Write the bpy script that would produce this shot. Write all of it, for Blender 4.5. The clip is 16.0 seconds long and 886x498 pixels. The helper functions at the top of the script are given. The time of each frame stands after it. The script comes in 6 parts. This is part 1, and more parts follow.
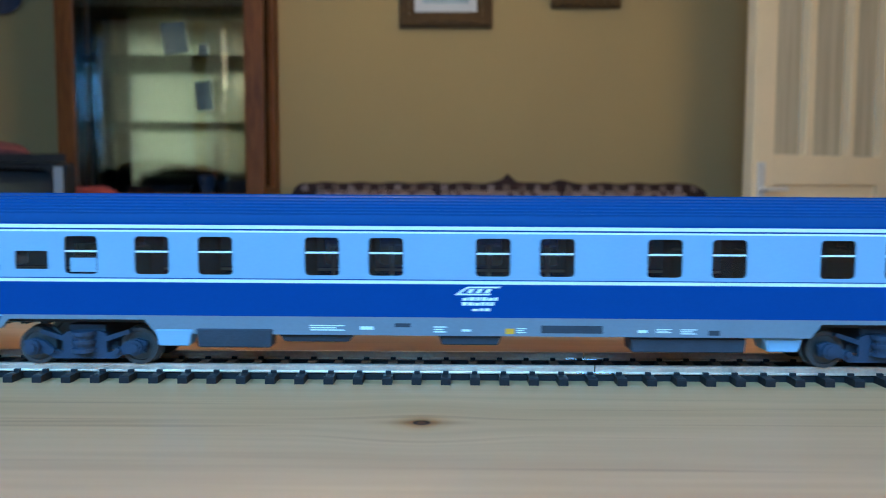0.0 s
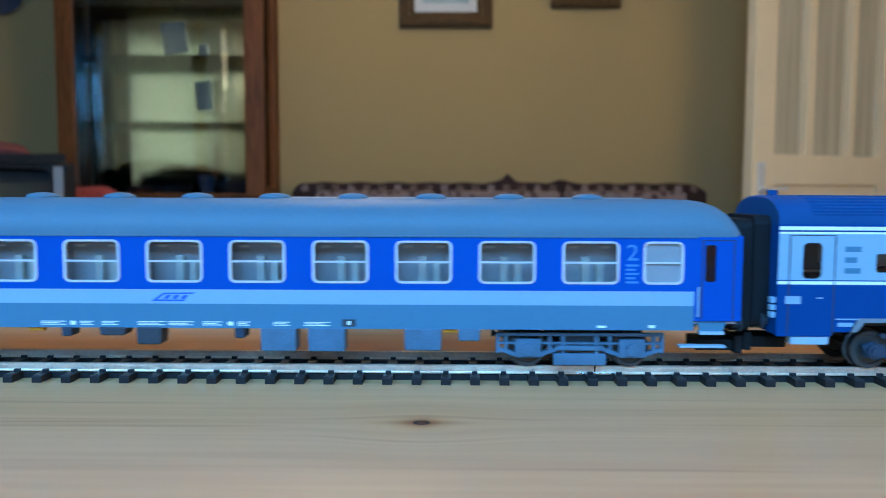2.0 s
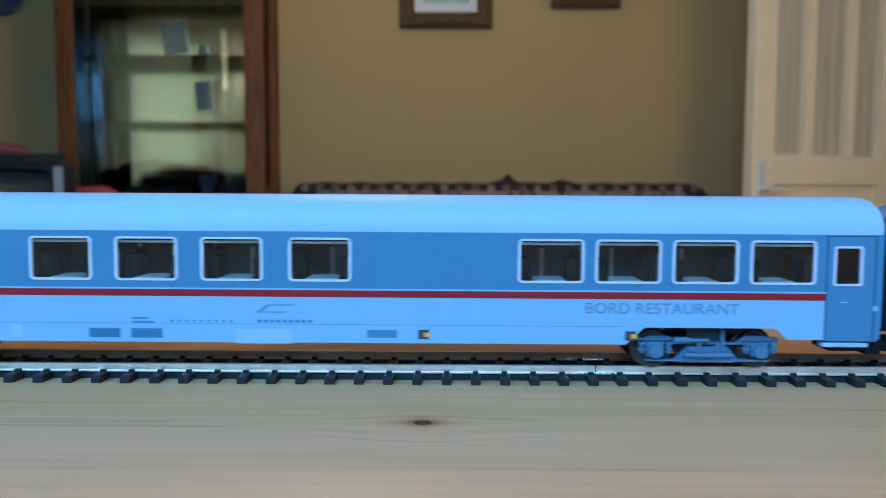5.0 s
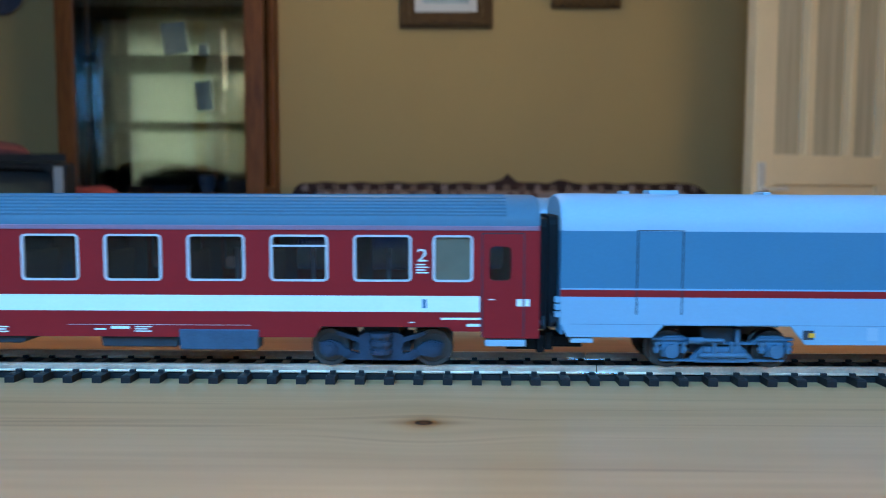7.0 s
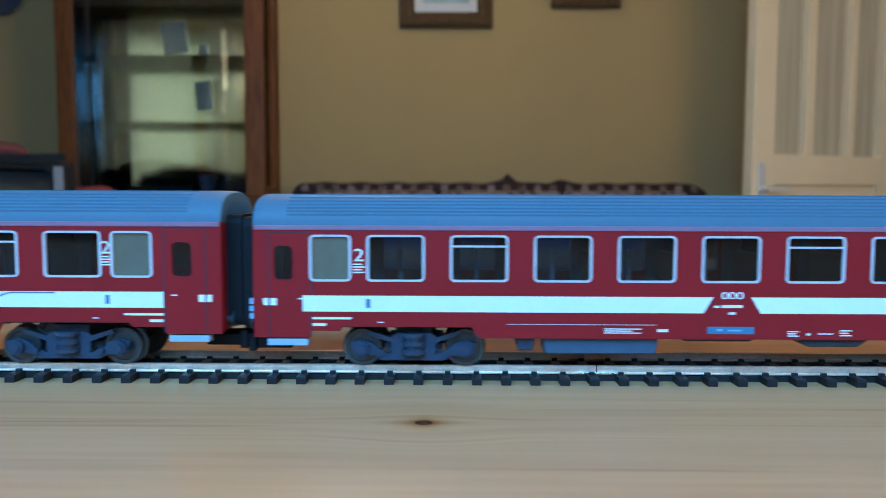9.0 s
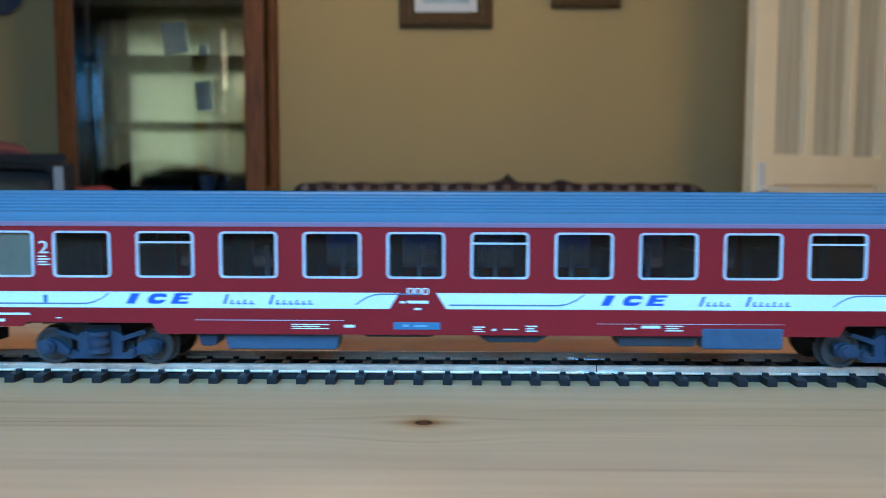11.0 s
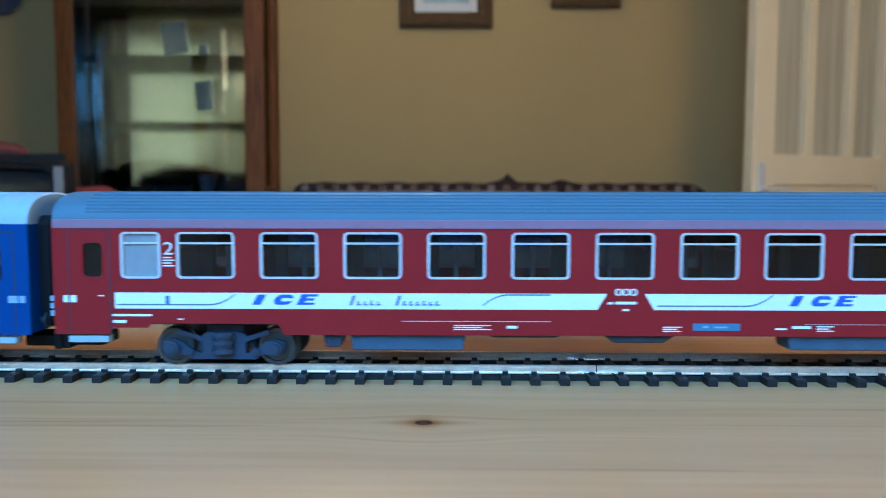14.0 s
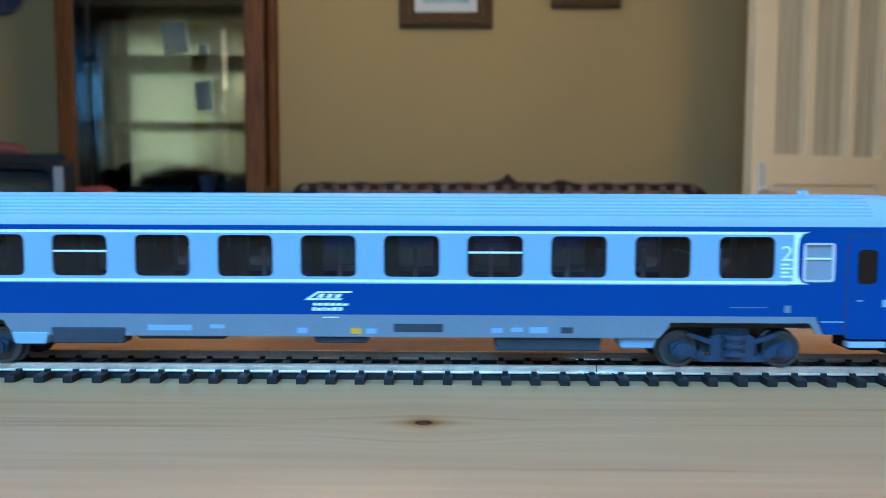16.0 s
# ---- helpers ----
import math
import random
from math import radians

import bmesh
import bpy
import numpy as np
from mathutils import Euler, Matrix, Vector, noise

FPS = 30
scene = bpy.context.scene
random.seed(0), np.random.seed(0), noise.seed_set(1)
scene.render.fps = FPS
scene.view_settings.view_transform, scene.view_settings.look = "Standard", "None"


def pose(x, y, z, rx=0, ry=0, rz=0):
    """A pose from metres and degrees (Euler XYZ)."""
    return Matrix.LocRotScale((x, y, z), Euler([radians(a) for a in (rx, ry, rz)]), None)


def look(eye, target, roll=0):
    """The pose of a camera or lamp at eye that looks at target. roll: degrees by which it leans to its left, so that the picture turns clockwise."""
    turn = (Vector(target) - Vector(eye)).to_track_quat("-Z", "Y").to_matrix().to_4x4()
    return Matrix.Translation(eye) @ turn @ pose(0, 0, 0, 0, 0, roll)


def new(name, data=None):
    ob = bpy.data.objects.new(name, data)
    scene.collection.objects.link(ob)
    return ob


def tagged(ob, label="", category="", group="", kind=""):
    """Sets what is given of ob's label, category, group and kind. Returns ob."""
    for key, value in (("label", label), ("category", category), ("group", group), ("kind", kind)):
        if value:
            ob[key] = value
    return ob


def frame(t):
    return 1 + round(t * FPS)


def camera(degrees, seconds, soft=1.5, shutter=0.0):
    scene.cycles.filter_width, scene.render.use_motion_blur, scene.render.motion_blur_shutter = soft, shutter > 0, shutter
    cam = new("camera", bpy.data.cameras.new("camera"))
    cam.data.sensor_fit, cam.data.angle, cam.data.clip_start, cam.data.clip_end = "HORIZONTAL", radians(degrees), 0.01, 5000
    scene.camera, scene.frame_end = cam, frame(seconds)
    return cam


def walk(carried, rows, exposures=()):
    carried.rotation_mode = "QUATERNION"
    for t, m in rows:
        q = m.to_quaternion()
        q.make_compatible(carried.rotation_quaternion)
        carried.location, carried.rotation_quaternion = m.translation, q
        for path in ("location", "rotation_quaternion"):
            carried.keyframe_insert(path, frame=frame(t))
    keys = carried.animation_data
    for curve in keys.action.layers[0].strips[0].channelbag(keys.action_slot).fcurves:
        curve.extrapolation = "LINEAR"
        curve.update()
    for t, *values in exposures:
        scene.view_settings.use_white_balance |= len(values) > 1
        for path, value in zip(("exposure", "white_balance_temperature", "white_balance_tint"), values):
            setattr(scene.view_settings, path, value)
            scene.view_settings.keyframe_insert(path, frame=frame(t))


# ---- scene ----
cam = camera(61.2, 16.0, soft=1.0, shutter=0.26)
TOP = 0.75                      # table top above the floor
EYE = (0.0, -0.2155, TOP + 0.0520)


def aim(dx):
    return Matrix.Translation((EYE[0] + dx, EYE[1], EYE[2])) @ pose(0, 0, 0, 90 - 4.23, 0, 0.63) @ pose(0, 0, 0, 0, 0, 0.18)


walk(cam, [(0.0, aim(0.0003)), (3.8, aim(0.0003)), (6.3, aim(-0.0002)), (16.0, aim(-0.0002))],
     exposures=[(0.0, -0.06), (2.0, 0.0), (4.2, 0.0), (6.3, -0.26), (7.0, -0.24), (8.0, -0.16), (9.0, -0.08), (11.3, 0.0), (16.0, 0.0)])
cam.data.dof.use_dof = True
cam.data.dof.focus_distance = 0.21
cam.data.dof.aperture_fstop = 21.0

# ---------------------------------------------------------------- light
world = bpy.data.worlds.new("sky")
scene.world = world
world.use_nodes = True
wn = world.node_tree.nodes
sky = wn.new("ShaderNodeTexSky")
sky.sky_type = "NISHITA"
sky.sun_disc = False
sky.sun_elevation = radians(42)
sky.sun_rotation = radians(20)
wn["Background"].inputs[1].default_value = 0.15
world.node_tree.links.new(sky.outputs[0], wn["Background"].inputs[0])


def lamp_area(name, m, sx, sy, watts, colour):
    data = bpy.data.lights.new(name, "AREA")
    data.shape, data.size, data.size_y, data.energy, data.color = "RECTANGLE", sx, sy, watts, colour
    ob = new(name, data)
    ob.matrix_world = m
    return ob


sun_data = bpy.data.lights.new("sun", "SUN")
sun_data.energy, sun_data.angle, sun_data.color = 3.0, radians(0.5), (1.0, 0.95, 0.86)
sun = new("sun", sun_data)
sun.matrix_world = look((3, 9, 9), (0, 0, 0))
# sky light that comes in by the window behind the camera
lamp_area("sky_light_south", look((-0.30, -1.16, 1.75), (-0.1, 0.1, 0.95)), 1.9, 1.1, 74.0, (0.105, 0.44, 1.0))
# warm fill added at the curtained window, for curtain and back wall
lamp_area("fill_light_curtain", look((-2.86, -1.25, 1.68), (-2.6, 2.0, 1.5)), 1.15, 1.5, 41.0, (1.0, 0.86, 0.60))
# warm fill added at the side window, mainly to brighten the door
lamp_area("fill_light_east", look((2.93, -0.20, 1.55), (1.2, 2.2, 1.1)), 1.8, 1.2, 37.0, (1.0, 0.80, 0.50))

# ---------------------------------------------------------------- materials


def nodes_of(name):
    m = bpy.data.materials.new(name)
    m.use_nodes = True
    return m, m.node_tree.nodes, m.node_tree.links, m.node_tree.nodes["Principled BSDF"]


def paint(name, colour, rough=0.45, metal=0.0, vary=0.12, size=40.0, bump=0.0, grain=400.0, coat=0.0, spec=0.3):
    """A painted, moulded or cast surface with blotches at two sizes."""
    m, n, l, b = nodes_of(name)
    co = n.new("ShaderNodeTexCoord")
    big = n.new("ShaderNodeTexNoise")
    big.inputs["Scale"].default_value, big.inputs["Detail"].default_value = size, 4
    fine = n.new("ShaderNodeTexNoise")
    fine.inputs["Scale"].default_value, fine.inputs["Detail"].default_value = grain, 3
    l.new(co.outputs["Object"], big.inputs["Vector"])
    l.new(co.outputs["Object"], fine.inputs["Vector"])
    add = n.new("ShaderNodeMath")
    add.operation = "ADD"
    l.new(big.outputs[0], add.inputs[0])
    l.new(fine.outputs[0], add.inputs[1])
    ramp = n.new("ShaderNodeMapRange")
    ramp.inputs[1].default_value, ramp.inputs[2].default_value = 0.6, 1.4
    ramp.inputs[3].default_value, ramp.inputs[4].default_value = 1 - vary, 1 + vary
    l.new(add.outputs[0], ramp.inputs[0])
    mul = n.new("ShaderNodeVectorMath")
    mul.operation = "SCALE"
    mul.inputs[0].default_value = colour
    l.new(ramp.outputs[0], mul.inputs["Scale"])
    l.new(mul.outputs[0], b.inputs["Base Color"])
    rr = n.new("ShaderNodeMapRange")
    rr.inputs[3].default_value, rr.inputs[4].default_value = max(0.03, rough - 0.1), min(1, rough + 0.1)
    l.new(big.outputs[0], rr.inputs[0])
    l.new(rr.outputs[0], b.inputs["Roughness"])
    b.inputs["Metallic"].default_value = metal
    b.inputs["Coat Weight"].default_value = coat
    b.inputs["Specular IOR Level"].default_value = spec
    if bump:
        bp = n.new("ShaderNodeBump")
        bp.inputs["Strength"].default_value = bump
        bp.inputs["Distance"].default_value = 0.4 / grain
        l.new(fine.outputs[0], bp.inputs["Height"])
        l.new(bp.outputs[0], b.inputs["Normal"])
    return m


def wood(name, light, dark, rough=0.45, scale=(2.0, 22.0, 22.0), fine=9.0, knot=None, coat=0.0, bump=0.15):
    """Straight-grained timber, its grain along x; knot: a place that bends the grain round a dark eye."""
    m, n, l, b = nodes_of(name)
    co = n.new("ShaderNodeTexCoord")
    src = co.outputs["Object"]
    eye = None
    if knot:
        off = n.new("ShaderNodeVectorMath")
        off.operation = "SUBTRACT"
        off.inputs[1].default_value = knot
        l.new(src, off.inputs[0])
        sq = n.new("ShaderNodeVectorMath")
        sq.operation = "MULTIPLY"
        sq.inputs[1].default_value = (1.0, 1.15, 0.0)
        l.new(off.outputs[0], sq.inputs[0])
        ln = n.new("ShaderNodeVectorMath")
        ln.operation = "LENGTH"
        l.new(sq.outputs[0], ln.inputs[0])
        eye = ln.outputs["Value"]
        # push the grain aside near the eye
        push = n.new("ShaderNodeMapRange")
        push.interpolation_type = "SMOOTHSTEP"
        push.inputs[1].default_value, push.inputs[2].default_value = 0.0, 0.03
        push.inputs[3].default_value, push.inputs[4].default_value = 0.55, 0.0
        l.new(eye, push.inputs[0])
        sc = n.new("ShaderNodeVectorMath")
        sc.operation = "SCALE"
        l.new(off.outputs[0], sc.inputs[0])
        l.new(push.outputs[0], sc.inputs["Scale"])
        sub = n.new("ShaderNodeVectorMath")
        sub.operation = "SUBTRACT"
        l.new(src, sub.inputs[0])
        l.new(sc.outputs[0], sub.inputs[1])
        src = sub.outputs[0]
    mp = n.new("ShaderNodeMapping")
    mp.inputs["Scale"].default_value = scale
    l.new(src, mp.inputs["Vector"])
    big = n.new("ShaderNodeTexNoise")
    big.inputs["Scale"].default_value, big.inputs["Detail"].default_value, big.inputs["Distortion"].default_value = 1.0, 3, 0.4
    l.new(mp.outputs[0], big.inputs["Vector"])
    sm = n.new("ShaderNodeTexNoise")
    sm.inputs["Scale"].default_value, sm.inputs["Detail"].default_value = fine, 5
    l.new(mp.outputs[0], sm.inputs["Vector"])
    mixf = n.new("ShaderNodeMix")
    mixf.inputs[0].default_value = 0.55
    l.new(big.outputs[0], mixf.inputs[2])
    l.new(sm.outputs[0], mixf.inputs[3])
    ramp = n.new("ShaderNodeValToRGB")
    e = ramp.color_ramp.elements
    e[0].position, e[0].color = 0.38, (*dark, 1)
    e[1].position, e[1].color = 0.62, (*light, 1)
    l.new(mixf.outputs[0], ramp.inputs[0])
    out = ramp.outputs[0]
    if knot:
        kr = n.new("ShaderNodeValToRGB")
        ke = kr.color_ramp.elements
        ke[0].position, ke[0].color = 0.0, (0.30, 0.16, 0.06, 1)
        ke[1].position, ke[1].color = 1.0, (1, 1, 1, 1)
        for p, c in ((0.10, (0.34, 0.18, 0.08, 1)), (0.15, (0.10, 0.05, 0.02, 1)), (0.21, (0.12, 0.06, 0.03, 1)), (0.28, (0.72, 0.50, 0.30, 1)), (0.6, (0.95, 0.86, 0.74, 1))):
            q = ke.new(p)
            q.color = c
        kk = n.new("ShaderNodeMapRange")
        kk.inputs[1].default_value, kk.inputs[2].default_value = 0.0, 0.0082
        l.new(eye, kk.inputs[0])
        l.new(kk.outputs[0], kr.inputs[0])
        mm = n.new("ShaderNodeMix")
        mm.data_type, mm.blend_type = "RGBA", "MULTIPLY"
        mm.inputs[0].default_value = 1.0
        l.new(out, mm.inputs[6])
        l.new(kr.outputs[0], mm.inputs[7])
        out = mm.outputs[2]
        st = n.new("ShaderNodeVectorMath")
        st.operation = "MULTIPLY"
        st.inputs[1].default_value = (0.22, 1.5, 0.0)
        l.new(off.outputs[0], st.inputs[0])
        sl = n.new("ShaderNodeVectorMath")
        sl.operation = "LENGTH"
        l.new(st.outputs[0], sl.inputs[0])
        sr = n.new("ShaderNodeMapRange")
        sr.interpolation_type = "SMOOTHSTEP"
        sr.inputs[1].default_value, sr.inputs[2].default_value = 0.0, 0.0036
        sr.inputs[3].default_value, sr.inputs[4].default_value = 0.75, 0.0
        l.new(sl.outputs["Value"], sr.inputs[0])
        m2 = n.new("ShaderNodeMix")
        m2.data_type, m2.blend_type = "RGBA", "MULTIPLY"
        m2.inputs[7].default_value = (0.66, 0.46, 0.28, 1)
        l.new(sr.outputs[0], m2.inputs[0])
        l.new(out, m2.inputs[6])
        out = m2.outputs[2]
    if knot:
        mq = n.new("ShaderNodeMapping")
        mq.inputs["Scale"].default_value = (7.0, 420.0, 1.0)
        l.new(src, mq.inputs["Vector"])
        ln2 = n.new("ShaderNodeTexNoise")
        ln2.inputs["Scale"].default_value, ln2.inputs["Detail"].default_value, ln2.inputs["Distortion"].default_value = 1.0, 2, 0.3
        l.new(mq.outputs[0], ln2.inputs["Vector"])
        lr = n.new("ShaderNodeMapRange")
        lr.interpolation_type = "SMOOTHSTEP"
        lr.inputs[1].default_value, lr.inputs[2].default_value = 0.61, 0.74
        lr.inputs[3].default_value, lr.inputs[4].default_value = 0.0, 0.55
        l.new(ln2.outputs[0], lr.inputs[0])
        m3 = n.new("ShaderNodeMix")
        m3.data_type, m3.blend_type = "RGBA", "MULTIPLY"
        m3.inputs[7].default_value = (0.70, 0.55, 0.42, 1)
        l.new(lr.outputs[0], m3.inputs[0])
        l.new(out, m3.inputs[6])
        out = m3.outputs[2]
    l.new(out, b.inputs["Base Color"])
    b.inputs["Roughness"].default_value = rough
    b.inputs["Specular IOR Level"].default_value = 0.22
    b.inputs["Coat Weight"].default_value = coat
    b.inputs["Coat Roughness"].default_value = 0.25
    bp = n.new("ShaderNodeBump")
    bp.inputs["Strength"].default_value, bp.inputs["Distance"].default_value = bump, 0.0005
    l.new(sm.outputs[0], bp.inputs["Height"])
    l.new(bp.outputs[0], b.inputs["Normal"])
    return m


def glass(name, tint=(1, 1, 1), ior=1.45, rough=0.02):
    """A thin clear sheet: it lets light straight through and mirrors a little."""
    m, n, l, b = nodes_of(name)
    n.remove(b)
    tr = n.new("ShaderNodeBsdfTransparent")
    tr.inputs[0].default_value = (*tint, 1)
    gl = n.new("ShaderNodeBsdfGlossy")
    gl.inputs["Roughness"].default_value = rough
    fr = n.new("ShaderNodeFresnel")
    fr.inputs[0].default_value = ior
    mx = n.new("ShaderNodeMixShader")
    l.new(fr.outputs[0], mx.inputs[0])
    l.new(tr.outputs[0], mx.inputs[1])
    l.new(gl.outputs[0], mx.inputs[2])
    l.new(mx.outputs[0], n["Material Output"].inputs[0])
    return m


def cloth(name, a, b2, size, rough=0.9, translucent=0.0):
    m, n, l, b = nodes_of(name)
    co = n.new("ShaderNodeTexCoord")
    vo = n.new("ShaderNodeTexVoronoi")
    vo.inputs["Scale"].default_value = size
    l.new(co.outputs["Object"], vo.inputs["Vector"])
    nz = n.new("ShaderNodeTexNoise")
    nz.inputs["Scale"].default_value, nz.inputs["Detail"].default_value = size * 6, 4
    l.new(co.outputs["Object"], nz.inputs["Vector"])
    mx = n.new("ShaderNodeMix")
    mx.inputs[0].default_value = 0.3
    l.new(vo.outputs["Distance"], mx.inputs[2])
    l.new(nz.outputs[0], mx.inputs[3])
    rp = n.new("ShaderNodeValToRGB")
    e = rp.color_ramp.elements
    e[0].position, e[0].color = 0.30, (*a, 1)
    e[1].position, e[1].color = 0.48, (*b2, 1)
    l.new(mx.outputs[0], rp.inputs[0])
    l.new(rp.outputs[0], b.inputs["Base Color"])
    b.inputs["Roughness"].default_value = rough
    if translucent:
        tl = n.new("ShaderNodeBsdfTranslucent")
        l.new(rp.outputs[0], tl.inputs[0])
        ms = n.new("ShaderNodeMixShader")
        ms.inputs[0].default_value = translucent
        l.new(b.outputs[0], ms.inputs[1])
        l.new(tl.outputs[0], ms.inputs[2])
        l.new(ms.outputs[0], n["Material Output"].inputs[0])
    return m


M_WALL = paint("cream_wall_paint", (0.385, 0.27, 0.118), 0.85, vary=0.05, size=1.6, bump=0.15, grain=220)
M_CEIL = paint("white_ceiling_paint", (0.78, 0.76, 0.70), 0.9, vary=0.04, size=2, bump=0.1, grain=200)
M_FLOOR = wood("parquet_oak", (0.30, 0.17, 0.08), (0.18, 0.09, 0.04), 0.4, (1.5, 14, 14))
M_PINE = wood("lacquered_pine", (0.80, 0.368, 0.160), (0.70, 0.304, 0.124), 0.36, (2.2, 60.0, 40.0), 4.5, knot=(-0.0063, -0.0485, TOP), coat=0.0, bump=0.05)
M_PINE_EDGE = wood("pine_edge", (0.60, 0.40, 0.20), (0.44, 0.26, 0.12), 0.5, (3.0, 40.0, 40.0), 5.0)
M_CAB = wood("reddish_brown_walnut", (0.19, 0.065, 0.016), (0.095, 0.031, 0.008), 0.5, (14.0, 14.0, 2.0), 4.0, coat=0.05)
M_DARKWOOD = wood("dark_carved_wood", (0.050, 0.018, 0.010), (0.020, 0.008, 0.005), 0.6, (6.0, 20.0, 20.0), 4.0)
M_DOOR = paint("cream_gloss_paint", (0.94, 0.76, 0.49), 0.4, vary=0.06, size=4, bump=0.05, grain=150, coat=0.15)
M_SOFA = cloth("patterned_sofa_fabric", (0.055, 0.020, 0.018), (0.24, 0.17, 0.15), 26)
M_BLOCK = cloth("pale_border_fabric", (0.05, 0.026, 0.020), (0.16, 0.105, 0.08), 40)
M_CURTAIN = cloth("sheer_curtain", (0.54, 0.62, 0.60), (0.64, 0.73, 0.72), 20, translucent=0.6)
M_OCHRE = cloth("ochre_curtain_cloth", (0.42, 0.28, 0.07), (0.55, 0.38, 0.11), 40, translucent=0.5)
M_BROWNCURT = cloth("brown_curtain_cloth", (0.09, 0.07, 0.05), (0.15, 0.115, 0.08), 30, translucent=0.1)
M_BLIND = cloth("grey_blind_cloth", (0.10, 0.095, 0.085), (0.16, 0.15, 0.13), 50, translucent=0.1)
M_CARD = paint("grey_green_reflected_picture", (0.16, 0.18, 0.15), 0.5, vary=0.5, size=30)
M_GILT = paint("dark_gilt_frame", (0.085, 0.045, 0.014), 0.5, metal=0.0, vary=0.4, size=60, bump=0.5, grain=150, spec=0.1)
M_MAT = paint("picture_mount_card", (0.62, 0.62, 0.60), 0.9, vary=0.03)
M_PRINT = paint("pale_print", (0.34, 0.44, 0.46), 0.6, vary=0.35, size=18)
M_BLACK = paint("black_plastic", (0.018, 0.018, 0.020), 0.4, vary=0.2, size=30)
M_SCREEN = paint("dark_screen_glass", (0.03, 0.032, 0.034), 0.12, vary=0.05)
M_REDCLOTH = cloth("red_cloth", (0.26, 0.03, 0.025), (0.40, 0.06, 0.05), 45)
M_DARKRED = cloth("dark_red_cloth", (0.07, 0.015, 0.014), (0.16, 0.04, 0.035), 45)
M_PLATE = paint("blue_glazed_plate", (0.05, 0.06, 0.09), 0.3, vary=0.4, size=20)
M_SILVERTRIM = paint("grey_trim_plastic", (0.34, 0.33, 0.32), 0.4, vary=0.06)
# glow of the added, unseen lamp that warms the room
M_GLOW = paint("fill_glow_opal_glass", (0.9, 0.85, 0.75), 0.3)
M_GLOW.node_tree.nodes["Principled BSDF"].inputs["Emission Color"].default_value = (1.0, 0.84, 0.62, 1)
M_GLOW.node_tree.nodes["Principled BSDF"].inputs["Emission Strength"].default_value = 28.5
M_CHROME = paint("polished_metal", (0.75, 0.74, 0.72), 0.18, metal=1.0, vary=0.03)
M_HANDLE = paint("pale_brushed_metal", (0.80, 0.78, 0.74), 0.35, metal=0.3, vary=0.04)
M_GLASS = glass("clear_glass")
M_SHELF = glass("greenish_shelf_glass", (0.80, 0.90, 0.84), 1.12, 0.05)
M_MIRROR = paint("mirror_back", (0.27, 0.30, 0.285), 0.06, metal=1.0, vary=0.04, size=3)
# pale colour and streaks hold the room's reflection on the reeded glass
M_OBSCURE = wood("frosted_reeded_glass_reflection", (0.66, 0.57, 0.40), (0.50, 0.42, 0.28), 0.2, (26.0, 26.0, 0.8), 2.0, bump=0.3)
M_RAIL = paint("nickel_silver_rail", (0.98, 0.72, 0.56), 0.36, metal=0.75, vary=0.18, size=60, grain=900, bump=0.1)
M_SLEEPER = paint("black_brown_sleeper_plastic", (0.020, 0.017, 0.017), 0.5, vary=0.3, size=160, grain=1500, bump=0.2)

# ---------------------------------------------------------------- mesh helpers


def box(bm, x0, x1, y0, y1, z0, z1, mat=0, bevel=0.0):
    vs = [bm.verts.new((x, y, z)) for z in (z0, z1) for y in (y0, y1) for x in (x0, x1)]
    fs = []
    for q in ((0, 2, 3, 1), (4, 5, 7, 6), (0, 1, 5, 4), (2, 6, 7, 3), (0, 4, 6, 2), (1, 3, 7, 5)):
        f = bm.faces.new([vs[i] for i in q])
        f.material_index = mat
        fs.append(f)
    if bevel:
        es = list({e for f in fs for e in f.edges})
        r = bmesh.ops.bevel(bm, geom=es, offset=bevel, segments=2, affect="EDGES", profile=0.6)
        for f in r["faces"]:
            f.material_index = mat
    return vs


def prism(bm, pts, a0, a1, axis="y", mat=0):
    """A polygon of (u, v) pushed along an axis: y takes (x, z), x takes (y, z), z takes (x, y)."""
    def at(u, v, a):
        return (u, a, v) if axis == "y" else (a, u, v) if axis == "x" else (u, v, a)
    lo = [bm.verts.new(at(u, v, a0)) for u, v in pts]
    hi = [bm.verts.new(at(u, v, a1)) for u, v in pts]
    k = len(pts)
    fs = [bm.faces.new(lo), bm.faces.new(hi[::-1])]
    for i in range(k):
        fs.append(bm.faces.new((lo[i], hi[i], hi[(i + 1) % k], lo[(i + 1) % k])))
    for f in fs:
        f.material_index = mat


def cyl(bm, c, r, h, axis="y", n=24, mat=0, r2=None):
    """A round bar or cone centred at c along an axis."""
    r2 = r if r2 is None else r2
    turn = {"x": Matrix.Rotation(math.pi / 2, 4, "Y"), "y": Matrix.Rotation(-math.pi / 2, 4, "X"), "z": Matrix.Identity(4)}[axis]
    r_ = bmesh.ops.create_cone(bm, cap_ends=True, segments=n, radius1=r, radius2=r2, depth=h, matrix=Matrix.Translation(c) @ turn)
    for f in {f for v in r_["verts"] for f in v.link_faces}:
        f.material_index = mat


def lathe(bm, prof, n=24, mat=0, centre=(0, 0, 0)):
    """A turned shape about z from (radius, height) pairs."""
    rings = [[bm.verts.new((centre[0] + r * math.cos(2 * math.pi * i / n), centre[1] + r * math.sin(2 * math.pi * i / n), centre[2] + z)) for i in range(n)] for r, z in prof]
    for a, b in zip(rings, rings[1:]):
        for i in range(n):
            bm.faces.new((a[i], a[(i + 1) % n], b[(i + 1) % n], b[i])).material_index = mat


